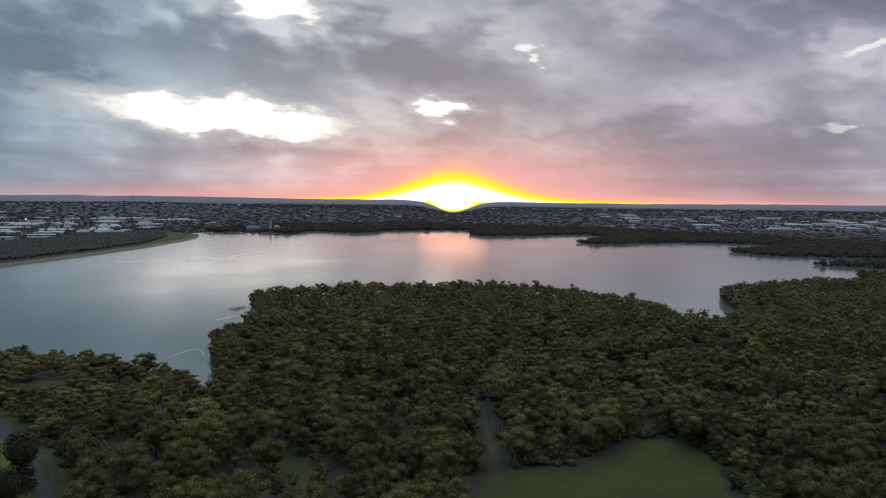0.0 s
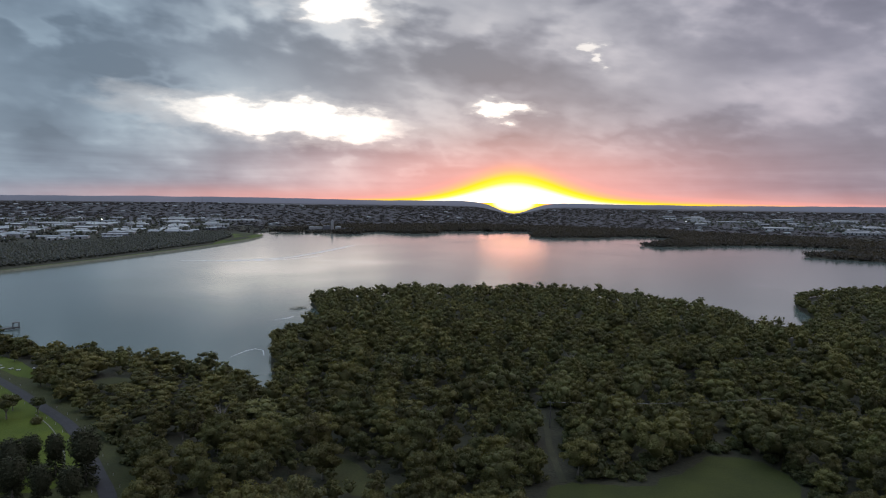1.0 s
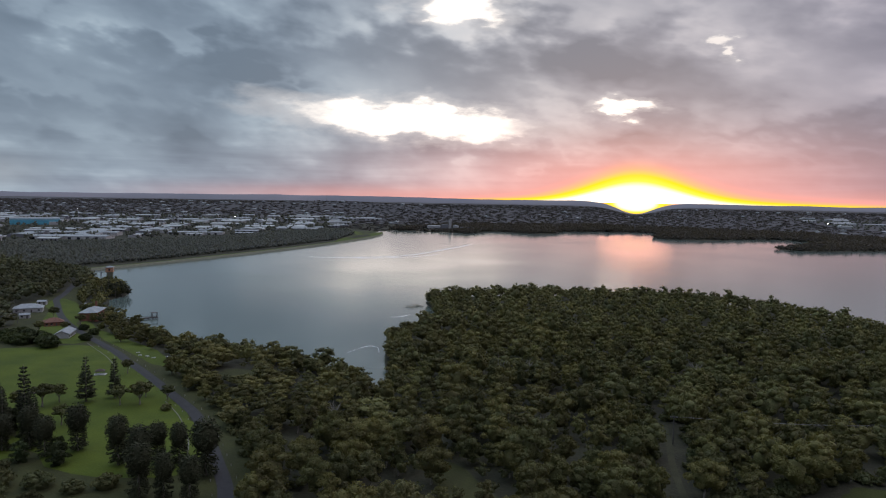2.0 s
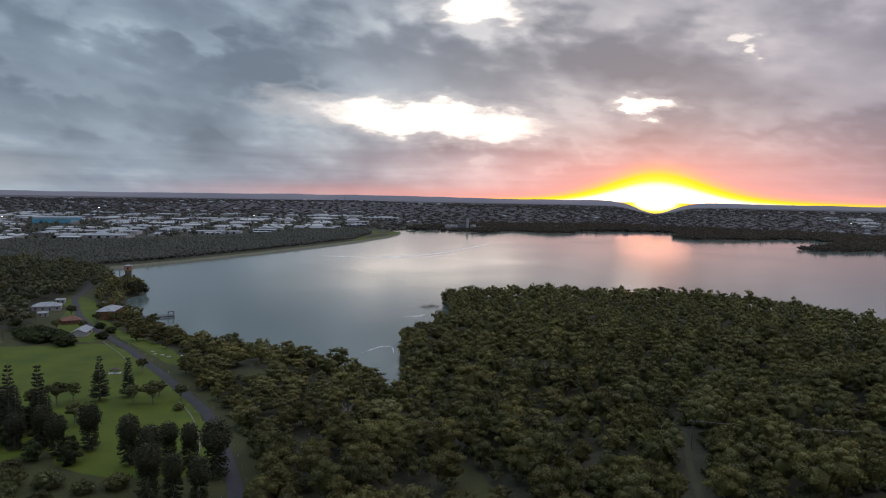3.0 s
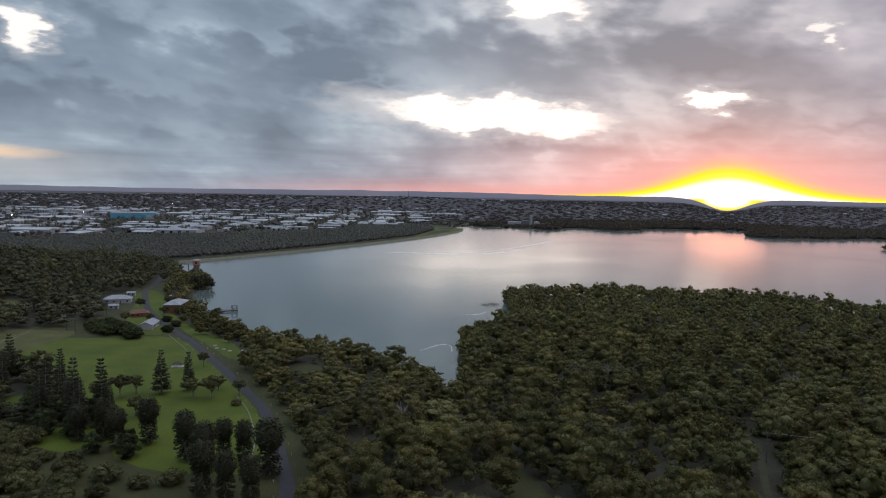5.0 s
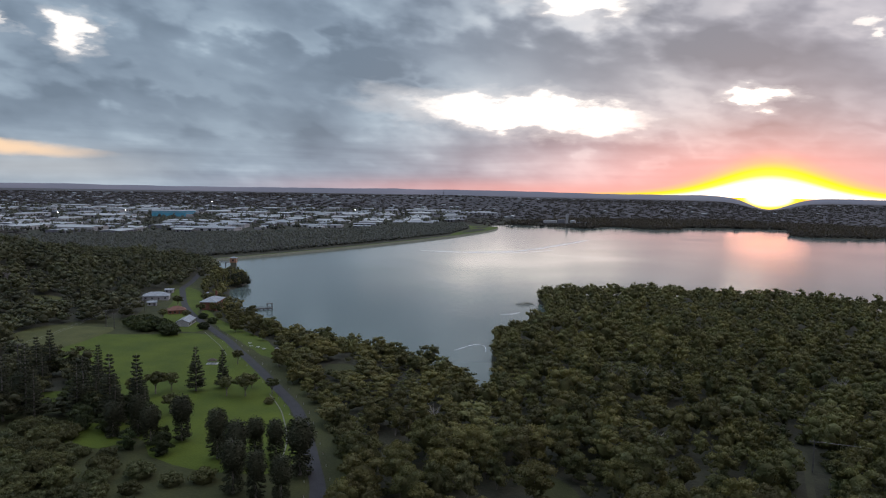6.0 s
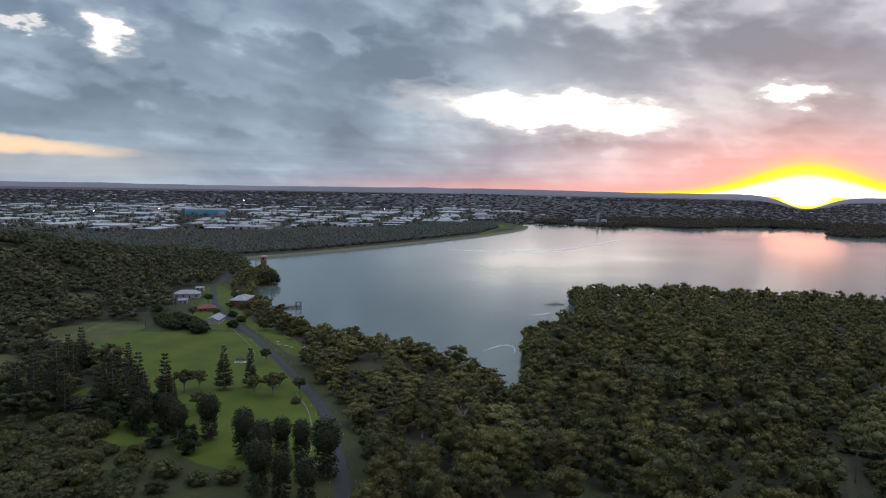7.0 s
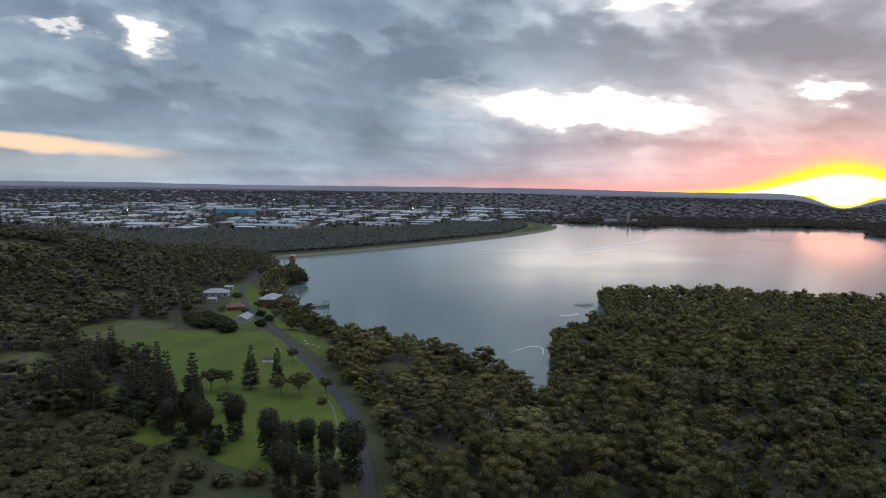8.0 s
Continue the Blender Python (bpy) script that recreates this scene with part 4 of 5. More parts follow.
# ---- park trees ----
def cone_pine(r, tall, wide):
    """A tiered pine: whorls of upswept branches round one straight stem."""
    crown = []
    tiers = int(tall / 1.45)
    for i in range(tiers):
        h = 0.10 + 0.88 * i / tiers
        reach = wide * (1 - h) ** 0.62 * r.uniform(0.6, 1.15) + 0.3
        count = max(5, int(9 * (1 - h) + 4))
        turn = r.uniform(0, 6)
        for b in range(count):
            if r.random() < 0.18:
                continue
            th = turn + b * 6.283 / count + r.uniform(-0.2, 0.2)
            u = np.array([math.cos(th), math.sin(th), 0.12])
            c = u * reach * 0.58 + (0, 0, h * tall)
            v, f = BALL0
            k = v * (1 + 0.3 * (r.random(len(v)) - 0.5))[:, None] * (reach * 0.48, 0.42 + 0.05 * reach, 0.34)
            rot = np.column_stack([k[:, 0] * u[0] - k[:, 1] * u[1], k[:, 0] * u[1] + k[:, 1] * u[0], k[:, 2] + k[:, 0] * 0.18])
            crown.append((rot + c, f))
            crown.append(tufts(c + u * reach * 0.25, (reach * 0.3, reach * 0.3, 0.35), 16, 0.24, r))
    return joined(crown), tube((0, 0, -0.8), (0, 0, tall * 0.98), 0.42, 0.06, 8)


def dome_pine(r, tall, wide):
    """A bunya pine: dark column with a rounded dome of drooping branches and bare gaps below."""
    crown = []
    tiers = int(tall / 1.15)
    for i in range(tiers):
        h = 0.08 + 0.90 * i / tiers
        prof = math.sqrt(max(0.04, 1 - ((h - 0.66) / 0.33) ** 2)) if h > 0.64 else 0.82
        reach = wide * prof * (r.uniform(0.93, 1.05) if h > 0.64 else r.uniform(0.75, 1.15))
        count = 9 if h < 0.58 else 6
        turn = r.uniform(0, 6)
        for b in range(count):
            if r.random() < (0.28 if h < 0.62 else 0.1):
                continue
            th = turn + b * 6.283 / count + r.uniform(-0.2, 0.2)
            u = np.array([math.cos(th), math.sin(th), 0])
            c = u * reach * 0.62 + (0, 0, h * tall)
            v, f = BALL0
            k = v * (1 + 0.35 * (r.random(len(v)) - 0.5))[:, None] * (reach * 0.45, 0.42, 0.36)
            rot = np.column_stack([k[:, 0] * u[0] - k[:, 1] * u[1], k[:, 0] * u[1] + k[:, 1] * u[0], k[:, 2] - k[:, 0] * (0.30 if h < 0.7 else -0.25)])
            crown.append((rot + c, f))
            crown.append(tufts(c + u * reach * 0.3 - (0, 0, 0.2), (0.8, 0.8, 0.55), 16, 0.28, r))
    crown.append(lump(BALL1, (0, 0, 0.66 * tall), (wide * 0.80, wide * 0.80, 0.27 * tall), 0.08, r))
    crown.append(tufts((0, 0, 0.66 * tall), (wide * 0.98, wide * 0.98, 0.32 * tall), 700, 0.25, r))
    return joined(crown), tube((0, 0, -0.8), (0, 0, tall * 0.95), 0.5, 0.12, 8)


def shrub_shape(r):
    crown = domed_crown(r, BALL0, 15, 1300, 0.25, np.array([0, 0, 1.4]), np.array([3.7, 3.5, 2.4]), 0.34, 0.15, 0.85)
    return crown, merged([tube((0, 0, -0.5), (0.6 * math.cos(k), 0.6 * math.sin(k), 2.0), 0.16, 0.08, 5) for k in (0, 2, 4)])


def plant(kind, shapes, places, mat, label, category, group, seed, scale_of=None):
    """A kind of tree: a few models, then copies at their places (x, y, size)."""
    r = np.random.default_rng(seed)
    models = []
    for i, (x, y, size) in enumerate(places):
        m = pose(x, y, z_at(x, y), 0, 0, r.uniform(0, 360))
        if len(models) < len(shapes):
            crown, wood = shapes[len(models)]
            t = thing(kind, m, label, category, group)
            part("trunk", wood, BARK, t)
            big_mesh("crown", *crown, mat).parent = t
            models.append(t)
        else:
            t = copy_thing(models[i % len(models)], m)
        w = size * r.uniform(0.92, 1.08)
        t.scale = (w, w, size)


R = np.random.default_rng(40)
plant("hoop_pine", [cone_pine(R, 22, 4.2), cone_pine(R, 22, 3.6)],
      [(-249, 300, 1.05), (-241, 310, 0.93), (-252, 252, 1.35), (-247, 262, 1.25), (-262, 244, 1.15), (-288, 229, 1.3), (-290, 241, 1.4), (-305, 232, 1.0), (-278, 236, 1.1), (-238, 258, 0.8), (-243, 247, 1.0), (-268, 252, 1.2), (-300, 246, 1.15), (-489, 606, 0.95), *[(x, y, 0.7 + 0.6 * ((k * 7) % 10) / 10) for k, (x, y) in enumerate(zip(*scatter([(-345, 235), (-262, 236), (-252, 258), (-300, 296), (-345, 302)], 17.0, 6.0, 72, 0.75)))]],
      PINE_LEAF, "tall dark hoop pine with tiered branches on the lawn", "tree", "dark pines of the park", 41)
plant("bunya_pine", [dome_pine(R, 19.5, 4.5), dome_pine(R, 19.5, 4.0), dome_pine(R, 18.5, 4.3)],
      [(-205, 245, 0.98), (-180, 237, 1.0), (-167, 232, 1.0), (-169, 245, 0.8), (-159, 244, 0.85), (-144, 238, 1.15), (-155, 216, 0.98), (-144, 214, 0.9), (-135, 215, 0.92), (-212, 236, 0.85), (-224, 241, 0.9), (-232, 236, 0.8)],
      PINE_LEAF, "dark dome-topped bunya pine in a group by the road", "tree", "bunya pines by the road", 42)
R = np.random.default_rng(43)
plant("lawn_tree", [gum_shape(R, BALL0, 12, 1000, 0.30, 9.5, 4.6, 6, 0.32, 0.70, 0.25), gum_shape(R, BALL0, 11, 900, 0.30, 9.5, 4.0, 6, 0.32, 0.68, 0.28)],
      [(-266, 351, 0.85), (-222, 304, 1.2), (-230, 300, 1.0), (-213, 313, 0.85), (-262, 287, 1.2), (-260, 295, 0.95), (-234, 268, 0.95), (-268, 279, 1.0), (-228, 316, 0.8), (-400, 428, 0.9), (-385, 436, 0.8), (-432, 476, 1.0), (-424, 500, 1.1), (-416, 508, 1.1), (-395, 462, 0.9), (-372, 470, 1.1)],
      SHRUB_LEAF, "small spreading gum tree on the mown lawn", "tree", "small trees on the lawn", 44)
plant("verge_tree", [gum_shape(R, BALL0, 14, 1100, 0.32, 10.0, 4.6, 5, 0.36, 0.52, 0.44), gum_shape(R, BALL0, 13, 1000, 0.32, 9.0, 4.0, 5, 0.36, 0.52, 0.44)],
      [(-329, 424, 0.9), (-337, 441, 1.0), (-313, 424, 1.0), (-296, 411, 0.8), (-352, 446, 0.9), (-375, 473, 1.0), (-398, 478, 0.8), (-362, 465, 1.1), (-353, 472, 1.2), (-321, 438, 1.1), (-306, 432, 1.1), (-384, 484, 1.0), (-342, 456, 1.1), (-368, 452, 0.7), (-291, 424, 1.0), (-283, 420, 1.0),
       (-242, 357, 1.1), (-234, 354, 1.2), (-224, 347, 1.2), (-215, 342, 1.1), (-215, 332, 0.8), (-199, 330, 1.1), (-197, 320, 0.9), (-187, 319, 1.0), (-178, 307, 0.9), (-169, 298, 1.0), (-156, 285, 1.0), (-146, 271, 0.9), (-137, 261, 1.0), (-128, 250, 1.0), (-119, 238, 0.9), (-110, 226, 1.0)],
      GUM_LEAF, "leafy green gum tree beside the road verge", "tree", "trees along the road verge", 52)
plant("dark_tree", [gum_shape(R, BALL0, 16, 1400, 0.34, 12.0, 4.8, 5, 0.36, 0.40, 0.56), gum_shape(R, BALL0, 15, 1300, 0.34, 11.0, 4.4, 5, 0.36, 0.40, 0.56)],
      [(-258, 246, 1.1), (-247, 255, 1.0), (-232, 252, 0.95), (-201, 230, 0.85), (-217, 229, 0.75), (-264, 262, 1.0), (-272, 250, 1.1), (-240, 240, 0.9), (-250, 236, 1.0), (-282, 258, 1.1), (-226, 243, 0.9), (-209, 240, 0.7), (-290, 270, 1.0), (-300, 238, 1.1), (-312, 250, 1.1), (-325, 240, 1.0)],
      HEDGE_LEAF, "dense dark broadleaf tree among the pines", "tree", "dark trees below the lawn", 51)
plant("shrub", [shrub_shape(R), shrub_shape(R), shrub_shape(R)],
      [(-249, 219, 1.8), (-225, 206, 1.3), (-192, 212, 1.35), (-215, 218, 1.1), (-244, 201, 1.2), (-221, 189, 1.2), (-170, 219, 1.2), (-185, 201, 1.0), (-202, 203, 1.1), (-241, 209, 1.0), (-254, 205, 1.3), (-229, 179, 1.2), (-252, 187, 1.2), (-200, 186, 1.1), (-227, 215, 1.0),
       (-205, 300, 0.75), *[(x, y, 0.7 + 0.9 * ((k * 7) % 10) / 10) for k, (x, y) in enumerate(zip(*scatter([(-172, 196), (-205, 165), (-292, 165), (-300, 205), (-262, 236), (-215, 212)], 8.4, 3.6, 71, 0.8)))], (-262, 212, 1.3), (-270, 224, 1.2), (-236, 192, 1.2), (-212, 196, 1.0), (-178, 212, 1.0), (-208, 176, 1.2), (-190, 178, 1.1), (-176, 192, 1.0), (-266, 195, 1.4), (-280, 208, 1.3)],
      SHRUB_LEAF, "round bushy olive-green shrub in rough grass", "shrub", "shrubs on the slope", 45)
R = np.random.default_rng(46)
plant("hedge_tree", [shrub_shape(R), shrub_shape(R)],
      [(-358, 392, 1.9), (-366, 398, 1.9), (-375, 401, 2.0), (-384, 403, 2.0), (-393, 404, 2.0), (-401, 402, 1.8), (-380, 394, 1.8), (-390, 396, 1.8), (-402, 415, 1.5), (-352, 418, 1.2), (-362, 438, 1.1), (-380, 448, 1.1)],
      HEDGE_LEAF, "dense dark bush in the thicket beside the cottages", "bush", "thicket by the cottages", 47)
R = np.random.default_rng(48)
plant("shore_tree", [gum_shape(R, BALL0, 12, 900, 0.38, 14, 4.4), cone_pine(R, 15, 3.6)],
      [(-486, 610, 1.0), (-480, 604, 0.95), (-478, 612, 1.0), (-484, 618, 1.0), (-476, 618, 0.85), (-492, 600, 0.8), (-490, 622, 1.0)],
      PINE_LEAF, "dark tree on the small point at the water", "tree", "trees on the point", 49)


def bare_tree(r, x, y, tall):
    t = thing("dead_tree", pose(x, y, z_at(x, y), 0, 0, r.uniform(0, 360)), "bare grey dead gum among green crowns", "tree", "dead gums in the forest")
    part("trunk", tube((0, 0, -0.5), (0.3, 0.1, tall * 0.55), 0.34, 0.22, 7), DEAD_WOOD, t)
    for i in range(9):
        th = i * 2.4
        a = np.array([0.3, 0.1, tall * (0.4 + 0.017 * i)])
        b = a + (math.cos(th) * tall * 0.22, math.sin(th) * tall * 0.22, tall * r.uniform(0.28, 0.45))
        tw = [tube(a, b, 0.15, 0.05, 5)]
        for k in range(3):
            c = a + (b - a) * r.uniform(0.4, 0.8)
            tw.append(tube(c, c + (r.normal(0, 1.1), r.normal(0, 1.1), r.uniform(1, 2.4)), 0.06, 0.02, 4))
        part("branch", joined(tw), DEAD_WOOD, t)


R = np.random.default_rng(50)
for x, y, tall in ((-62, 388, 17), (-50, 396, 17), (-82, 360, 16), (-66, 400, 16), (40, 420, 16), (-30, 305, 14), (-120, 300, 13), (-560, 420, 15), (-600, 380, 16), (-520, 350, 14), (-480, 330, 15), (-640, 470, 15), (-420, 285, 14), (-590, 520, 14), (-360, 255, 14)):
    bare_tree(R, x, y, tall)

# ---- wooded hill and rough slopes ----
HILLSIDE = [(-498, 560), (-530, 620), (-580, 690), (-640, 745), (-720, 740), (-900, 720), (-1100, 560), (-1050, 200), (-600, 60), (-330, 100), (-292, 205), (-262, 250), (-270, 275), (-318, 300), (-385, 318), (-436, 350), (-445, 385), (-410, 410), (-440, 440), (-475, 470)]
GLADES = [np.array(q, float) for q in (
    [(-385, 318), (-400, 385), (-440, 376), (-445, 350), (-405, 312)], [(-290, 278), (-312, 264), (-300, 252), (-278, 262)], [(-534, 412), (-520, 438), (-482, 412), (-502, 390)],
    [(-668, 408), (-650, 462), (-628, 452), (-630, 396)], [(-254, 238), (-240, 250), (-222, 232), (-240, 220)], [(-418, 280), (-385, 290), (-362, 266), (-380, 248)])]
xh, yh = scatter(HILLSIDE, 11.4, 4.8, 61, 0.95)
okh, dh = free(xh, yh, 8)
for q in GLADES:
    okh &= ~inside(q, xh, yh)
for hx, hy in ((-472, 492), (-489, 524), (-452, 468), (-412, 454), (-452, 532)):
    okh &= np.hypot(xh - hx, yh - hy) > 15
xh, yh, dh = xh[okh], yh[okh], dh[okh]
zh = ground_z(xh, yh, dh)
shapes_hill = [gum_shape(rng, OCTA, 7, 76, 0.8, 12.0, 5.4, 5, 0.44)[0] for _ in range(12)]
close = np.hypot(xh, yh) < 500
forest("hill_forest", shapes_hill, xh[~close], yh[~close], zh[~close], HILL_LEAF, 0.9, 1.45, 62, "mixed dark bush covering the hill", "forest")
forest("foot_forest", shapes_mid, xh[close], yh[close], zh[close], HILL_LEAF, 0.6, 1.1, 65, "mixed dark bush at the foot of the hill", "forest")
for k, q in enumerate(GLADES):
    sheet("glade", q, LAWN if k in (1, 4) else DRY_GRASS, "pale rough grass clearing in the bush", "grass", 0.25, 4.0)
SLOPE = [(-170, 205), (-200, 168), (-300, 150), (-320, 215), (-290, 262), (-240, 240), (-205, 225)]
sheet("slope_grass", SLOPE, ROUGH_GRASS, "rough grass between shrubs", "grass", 0.08)
# scrub between the road and the shore forest
SCRUB = [(-300, 405), (-335, 440), (-375, 485), (-440, 535), (-470, 580), (-500, 655), (-560, 700), (-540, 650), (-500, 580), (-470, 545), (-440, 515), (-392, 478), (-372, 455), (-325, 425)]
xb, yb = scatter(SCRUB, 7.5, 3.2, 63, 0.95)
db = lake_distance(xb, yb)
okb = (db > 3) & (away(ROADLINE, xb, yb, False) > 8)
for hx, hy in ((-408, 490), (-400, 480), (-416, 500), (-452, 532), (-470, 565)):
    okb &= np.hypot(xb - hx, yb - hy) > 11
xb, yb, db = xb[okb], yb[okb], db[okb]
forest("shore_scrub", shapes_hill, xb, yb, ground_z(xb, yb, db), GUM_LEAF, 0.6, 0.95, 64, "thick shore scrub between road and lake", "bush")

# reeds at the promontory
R = np.random.default_rng(70)
vs, o, fs = [], 0, []
for cx, cy, sx, sy, n_ in ((-188, 657, 4, 3, 45), (-194, 650, 5, 1.5, 26), (-186, 700, 2, 5, 30), (-160, 592, 2, 5, 26), (-160, 560, 2, 6, 26)):
    for _ in range(n_):
        v, f = tube((cx + R.normal(0, sx), cy + R.normal(0, sy), -1.0), (cx + R.normal(0, sx), cy + R.normal(0, sy), R.uniform(0.8, 3.0)), 0.1, 0.03, 3)
        vs.append(v), fs.append(f + o)
        o += len(v)
tagged(big_mesh("reeds", np.concatenate(vs), np.concatenate(fs), REED), "brown reeds standing in the shallows", "reeds", kind="stuff")


def wake(line, width, label):
    p = smooth(line, 10, False)
    t = np.gradient(p, axis=0)
    t /= np.linalg.norm(t, axis=1)[:, None]
    side = np.stack([-t[:, 1], t[:, 0]], -1)
    q = len(p)
    w = np.array([width * (0.35 + 0.65 * abs(noise.noise(Vector((i * 0.31, 2, 5))))) * math.sin(math.pi * (i + 0.5) / q) ** 0.5 for i in range(q)])
    v = np.concatenate([np.column_stack([p + side * w[:, None] * k, np.full(q, h)]) for k, h in ((-0.5, 0.01), (0.0, 0.09), (0.5, 0.01))])
    f = [(k * q + i, (k + 1) * q + i, (k + 1) * q + i + 1, k * q + i + 1) for k in (0, 1) for i in range(q - 1)]
    return tagged(mesh_object("wake", v, f, FOAM), label, "wake", "streaks on the water")


wake([(-511, 1098), (-435, 1119), (-368, 1200), (-340, 1380), (-326, 1540)], 14, "long pale streak of foam across the lake")
wake([(-470, 1112), (-405, 1122), (-350, 1180), (-322, 1250)], 8, "long pale streak of foam across the lake")
wake([(-176, 452), (-171, 474), (-163, 474), (-156, 458)], 1.3, "short curved ripple near the cove")
wake([(-193, 592), (-185, 600), (-182, 612)], 2.0, "faint ripple off the promontory")

# ---- the town beyond the dam ----
R = np.random.default_rng(80)


def warehouse_model(w, d, h, wall, roof, label):
    t = thing("warehouse", pose(0, 0, 0), label, "warehouse", "warehouses beyond the dam")
    part("wall", walls(w, d, h), wall, t)
    bays = max(1, int(d / 30))
    for k in range(bays):
        v, f = gable(w, d / bays, h, 1.5, 0.2)
        part("roof", (v + (0, -d / 2 + d / bays * (k + 0.5), 0), f), roof, t)
    for k in range(int(w / 14)):
        u = -w / 2 + 7 + 14 * k
        part("loading_door", block(u - 2.5, u + 2.5, -d / 2 - 0.1, -d / 2 + 0.1, 0, 5), DARK_GLASS, t)
    return t


MODELS = [warehouse_model(w, d, h, wall, roof, label) for w, d, h, wall, roof, label in (
    (70, 40, 6.5, GREY_WALL, PALE_ROOF, "long grey warehouse with a pale metal roof"), (95, 60, 8, WHITE_WALL, PALE_ROOF, "large white warehouse with a pale metal roof"),
    (50, 34, 5.5, GREY_WALL, SHEET_ROOF, "grey warehouse with a weathered sheet roof"), (120, 55, 7, WHITE_WALL, SHEET_ROOF, "very long white warehouse with a grey roof"),
    (42, 28, 5, WHITE_WALL, PALE_ROOF, "small white warehouse with a pale roof"))]
spots = []
for town, turn, cell in ((TOWNS[0], 24, (112, 70)), (TOWNS[1], -12, (118, 62))):
    c, s = math.cos(radians(turn)), math.sin(radians(turn))
    for i in range(-45, 45):
        for j in range(-60, 60):
            u, v = i * cell[0] + R.uniform(-10, 10), j * cell[1] + R.uniform(-8, 8)
            x, y = u * c - v * s, u * s + v * c + 1500
            if inside(town, np.array([x]), np.array([y]))[0] and R.random() < (0.88 if turn > 0 else 0.5):
                spots.append((x, y, turn + R.choice([0, 0, 90]), math.hypot(x, y)))
spots.sort(key=lambda q: q[3])
TEAL_AT = (-1640, 1700)
spots = [q for q in spots if math.hypot(q[0] - TEAL_AT[0], q[1] - TEAL_AT[1]) > 120 and abs(math.degrees(math.atan2(q[0], q[1])) + 44.0) > (2.6 if 2000 < q[3] < 2360 else 0)]
used = [False] * len(MODELS)
leftover = []
for k, (x, y, turn, r) in enumerate(spots):
    if k >= 280:
        leftover.append((x, y, turn))
        continue
    i = int(R.integers(len(MODELS)))
    m = pose(x, y, z_at(x, y), 0, 0, turn)
    if not used[i]:
        MODELS[i].matrix_basis, used[i] = m, True
        w = MODELS[i]
    else:
        w = copy_thing(MODELS[i], m)
    w.scale = (R.uniform(0.55, 1.25), R.uniform(0.7, 1.3), R.uniform(0.75, 1.15))
pieces = []
for x, y, turn in leftover:
    w, d, h = R.uniform(45, 125), R.uniform(30, 62), R.uniform(5, 8)
    v, f = merged([walls(w, d, h), gable(w, d, h, 2.0, 0.2)])
    m = pose(x, y, z_at(x, y), 0, 0, turn)
    pieces.append((np.array([(m @ Vector(p))[:] for p in v]), f))
for _ in range(300):
    a, r = radians(R.uniform(-64, 34)), R.uniform(2500, 4400)
    x, y = r * math.sin(a), r * math.cos(a)
    if -1000 < x < 650 and R.random() < 0.8:
        continue
    w, d, h = R.uniform(10, 26), R.uniform(8, 16), R.uniform(3, 6)
    m = pose(x, y, z_at(x, y), 0, 0, R.uniform(0, 180))
    v, f = merged([walls(w, d, h), hip(w, d, h, 2.2, 0.4)])
    pieces.append((np.array([(m @ Vector(p))[:] for p in v]), f))
v, f = merged(pieces)
tagged(mesh_object("far_town", v, f, PALE_ROOF), "scattered pale roofs of the distant town", "town", kind="stuff")

teal = thing("teal_warehouse", pose(*TEAL_AT, z_at(*TEAL_AT), 0, 0, 42), "very large teal-clad warehouse with a pale roof band", "warehouse")
part("wall", walls(125, 60, 17), TEAL_WALL, teal)
part("roof", gable(125, 60, 17, 2.5, 0.4), SHEET_ROOF, teal)
part("stripe", block(-62.7, 62.7, -30.2, 30.2, 12.5, 14.0), WHITE_WALL, teal)
part("office", block(35, 58, -46, -30, -1, 8), WHITE_WALL, teal)

# treatment works on the far shore
works = thing("waterworks", pose(-548, 2180, z_at(-548, 2180), 0, 0, 10), "pale waterworks with a white tower on the far shore", "waterworks")
part("hall", block(-55, -15, -12, 12, -2, 9), WHITE_WALL, works)
part("hall", block(-12, 10, -10, 10, -2, 13), GREY_WALL, works)
part("tower", block(12, 20, -4, 4, -2, 30), WHITE_WALL, works)
part("tank", tube((34, 0, -2), (34, 0, 10), 9, 9, 20), WHITE_WALL, works)
part("tank_lid", tube((34, 0, 10), (34, 0, 12), 9.2, 0.3, 20), SHEET_ROOF, works)
part("shed", block(48, 110, -8, 8, -2, 6), GREY_WALL, works)

mast_at = (3500 * math.sin(radians(-23.57)), 3500 * math.cos(radians(-23.57)))
mast = thing("radio_mast", pose(*mast_at, z_at(*mast_at), 0, 0, 0), "thin lattice radio mast on the far ridge", "mast")
for k in range(3):
    th = k * 2.094
    part("leg", tube((2.2 * math.cos(th), 2.2 * math.sin(th), -2), (0.4 * math.cos(th), 0.4 * math.sin(th), 42), 0.5, 0.3, 5), STEEL, mast)
for k in range(9):
    part("brace", tube((2.0 - 0.19 * k, 0, 4.5 * k), (-1.0 + 0.1 * k, 1.6 - 0.16 * k, 4.5 * k + 4.5), 0.2, 0.2, 4), STEEL, mast)


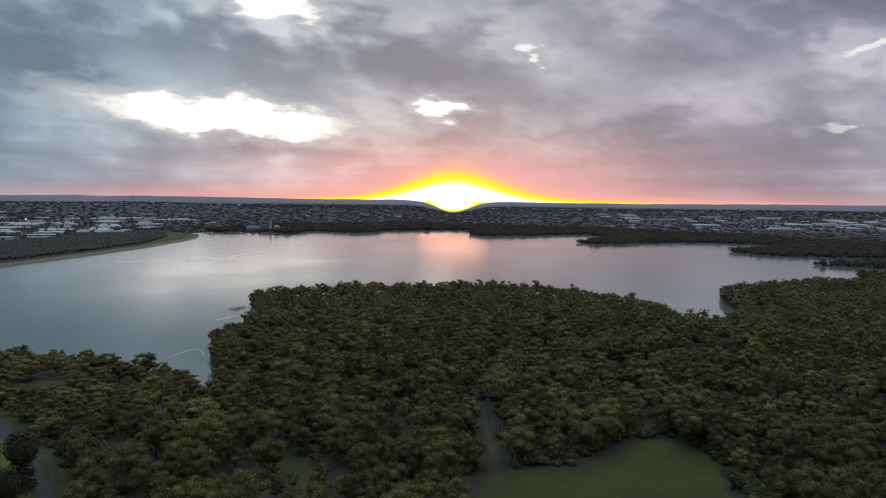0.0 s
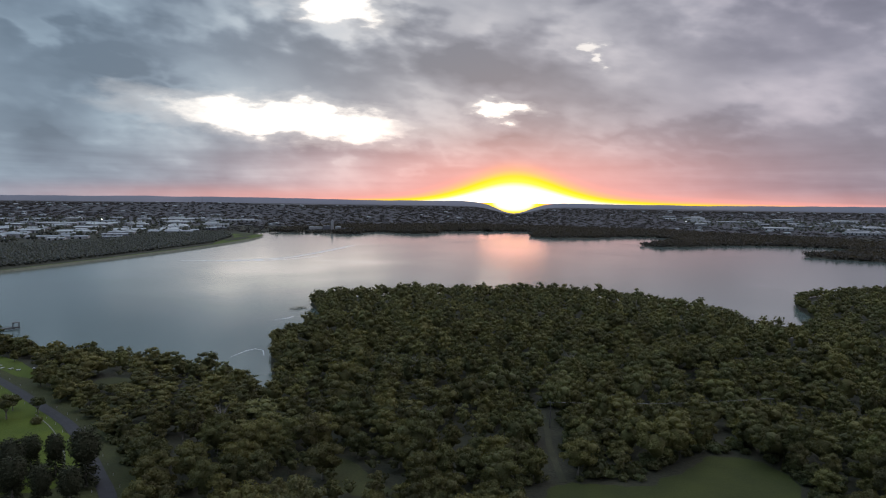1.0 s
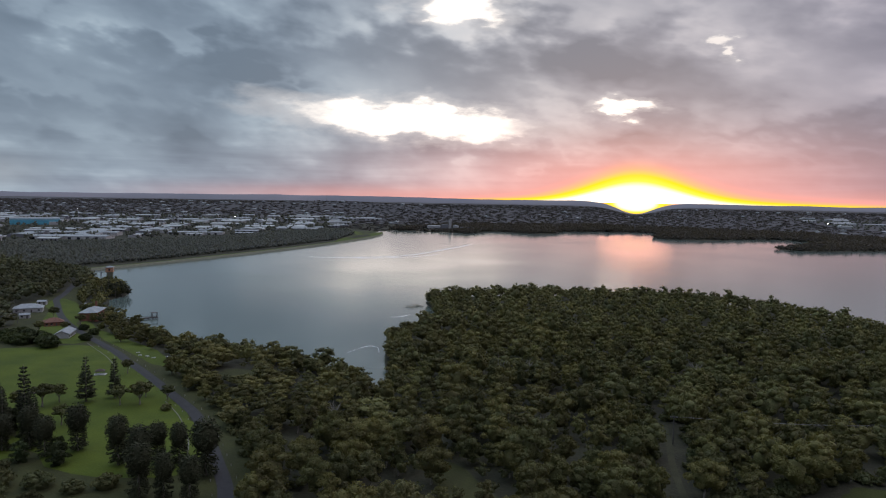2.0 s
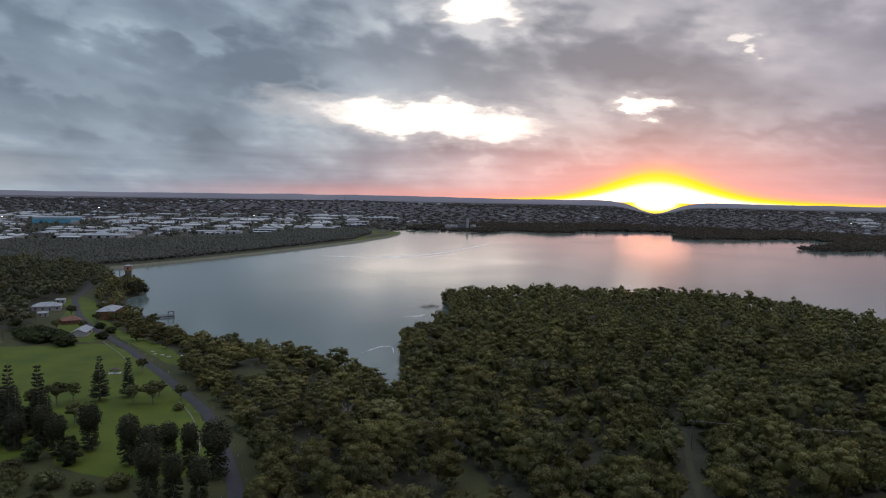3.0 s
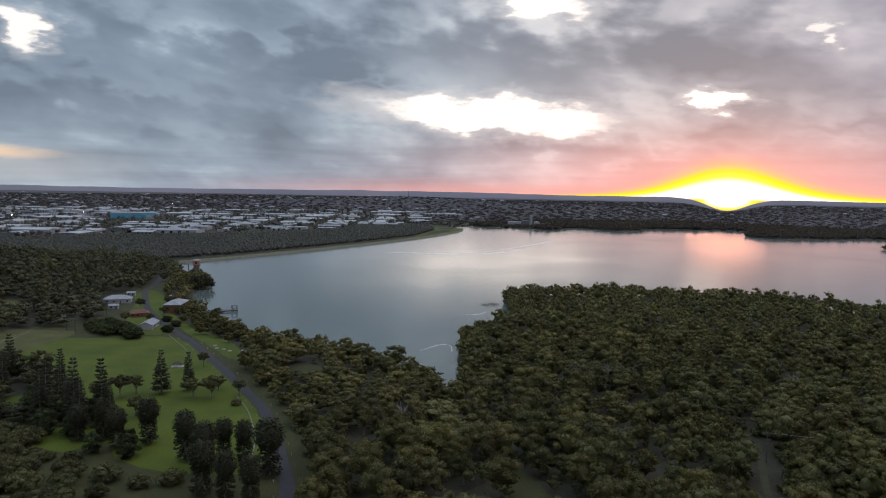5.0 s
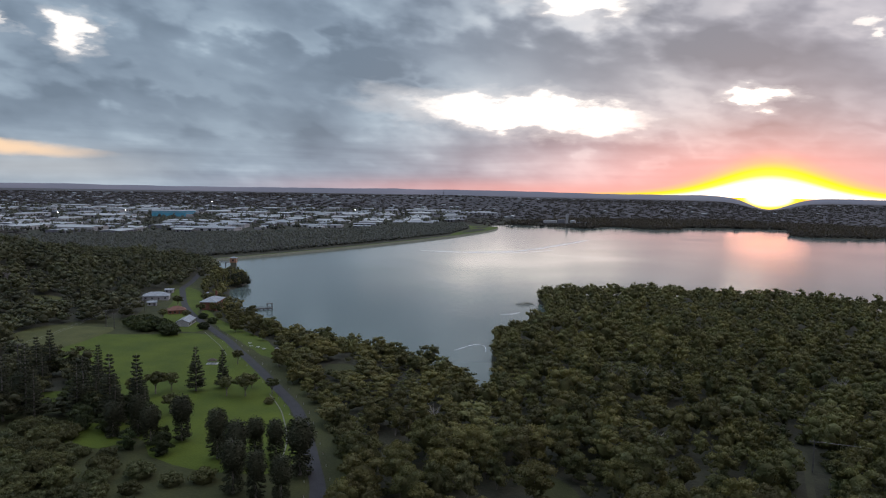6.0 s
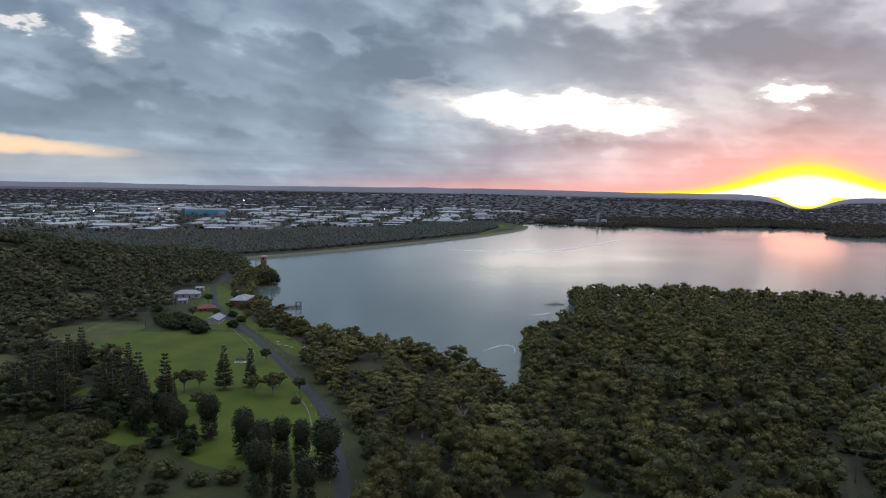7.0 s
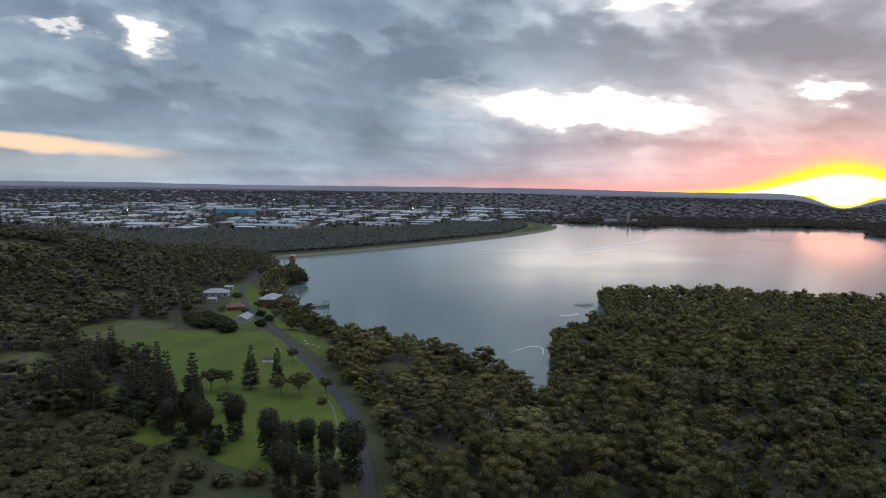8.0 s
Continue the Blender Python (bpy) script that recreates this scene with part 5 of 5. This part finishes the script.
# ---- footpaths, posts, benches and lamps ----
CONCRETE = material("pale_concrete", (0.1, 0.098, 0.08), (0.17, 0.165, 0.14), 0.5, 0.9, 0.2)
ribbon("footpath", [(-214, 312), (-196, 296), (-184, 283), (-170, 266), (-160, 250), (-152, 236)], 0.5, CONCRETE, "narrow pale footpath between lawn and road", "path", 0.26)
ribbon("footpath", [(-344, 410), (-325, 396), (-306, 382), (-285, 364)], 0.5, CONCRETE, "narrow pale footpath between lawn and road", "path", 0.26)
post = thing("road_post", pose(-148, 246, z_at(-148, 246)), "short white roadside post", "post", "white posts along the road")
part("shaft", tube((0, 0, -0.3), (0, 0, 1.1), 0.12, 0.1, 8), WHITE_WALL, post)
part("cap", tube((0, 0, 1.1), (0, 0, 1.2), 0.14, 0.08, 8), RED_ROOF, post)
line = smooth(ROAD, 10, False)
tan = np.gradient(line, axis=0)
tan /= np.linalg.norm(tan, axis=1)[:, None]
for k in range(64, len(line) - 6, 4):
    for off in (-4.4, 4.4):
        x, y = line[k, 0] - tan[k, 1] * off, line[k, 1] + tan[k, 0] * off
        copy_thing(post, pose(x, y, z_at(x, y)))
bench = thing("picnic_bench", pose(-288, 390, z_at(-288, 390), 0, 0, 30), "pale picnic table on the verge", "picnic table", "picnic tables on the verge")
part("table_top", block(-1.1, 1.1, -0.45, 0.45, 0.72, 0.8), WHITE_WALL, bench)
for k in (-0.85, 0.85):
    part("seat", block(-1.1, 1.1, k - 0.16, k + 0.16, 0.42, 0.48), WHITE_WALL, bench)
    part("leg", block(k - 0.06, k + 0.06, -0.9, 0.9, -0.1, 0.44), GREY_TIMBER, bench)
for x, y, turn in ((-282, 389, 70), (-276, 387, 10), (-294, 396, 45), (-270, 392, 120)):
    copy_thing(bench, pose(x, y, z_at(x, y), 0, 0, turn))

LAMP = bpy.data.materials.new("lamp_glass")
LAMP.use_nodes = True
n = Nodes(LAMP.node_tree)
n.links.new(n.node("ShaderNodeEmission", 0, Color=(1.0, 0.97, 0.9), Strength=14.0), n.nodes.new("ShaderNodeOutputMaterial").inputs[0])
lamp = None
for a, r in ((-41.4, 3000), (-47.3, 2350), (-51.6, 2150), (-30.5, 2500), (14.0, 2900)):
    x, y = r * math.sin(radians(a)), r * math.cos(radians(a))
    m = pose(x, y, z_at(x, y), 0, 0, -a)
    if lamp:
        copy_thing(lamp, m)
        continue
    lamp = thing("flood_light", m, "tall yard light burning white above the warehouses", "street lamp", "yard lights of the town")
    part("pole", tube((0, 0, -1), (0, 0, 18), 0.3, 0.2, 6), STEEL, lamp)
    part("lamp_head", block(-1.3, 1.3, -0.5, 0.5, 18, 19.2), LAMP, lamp)
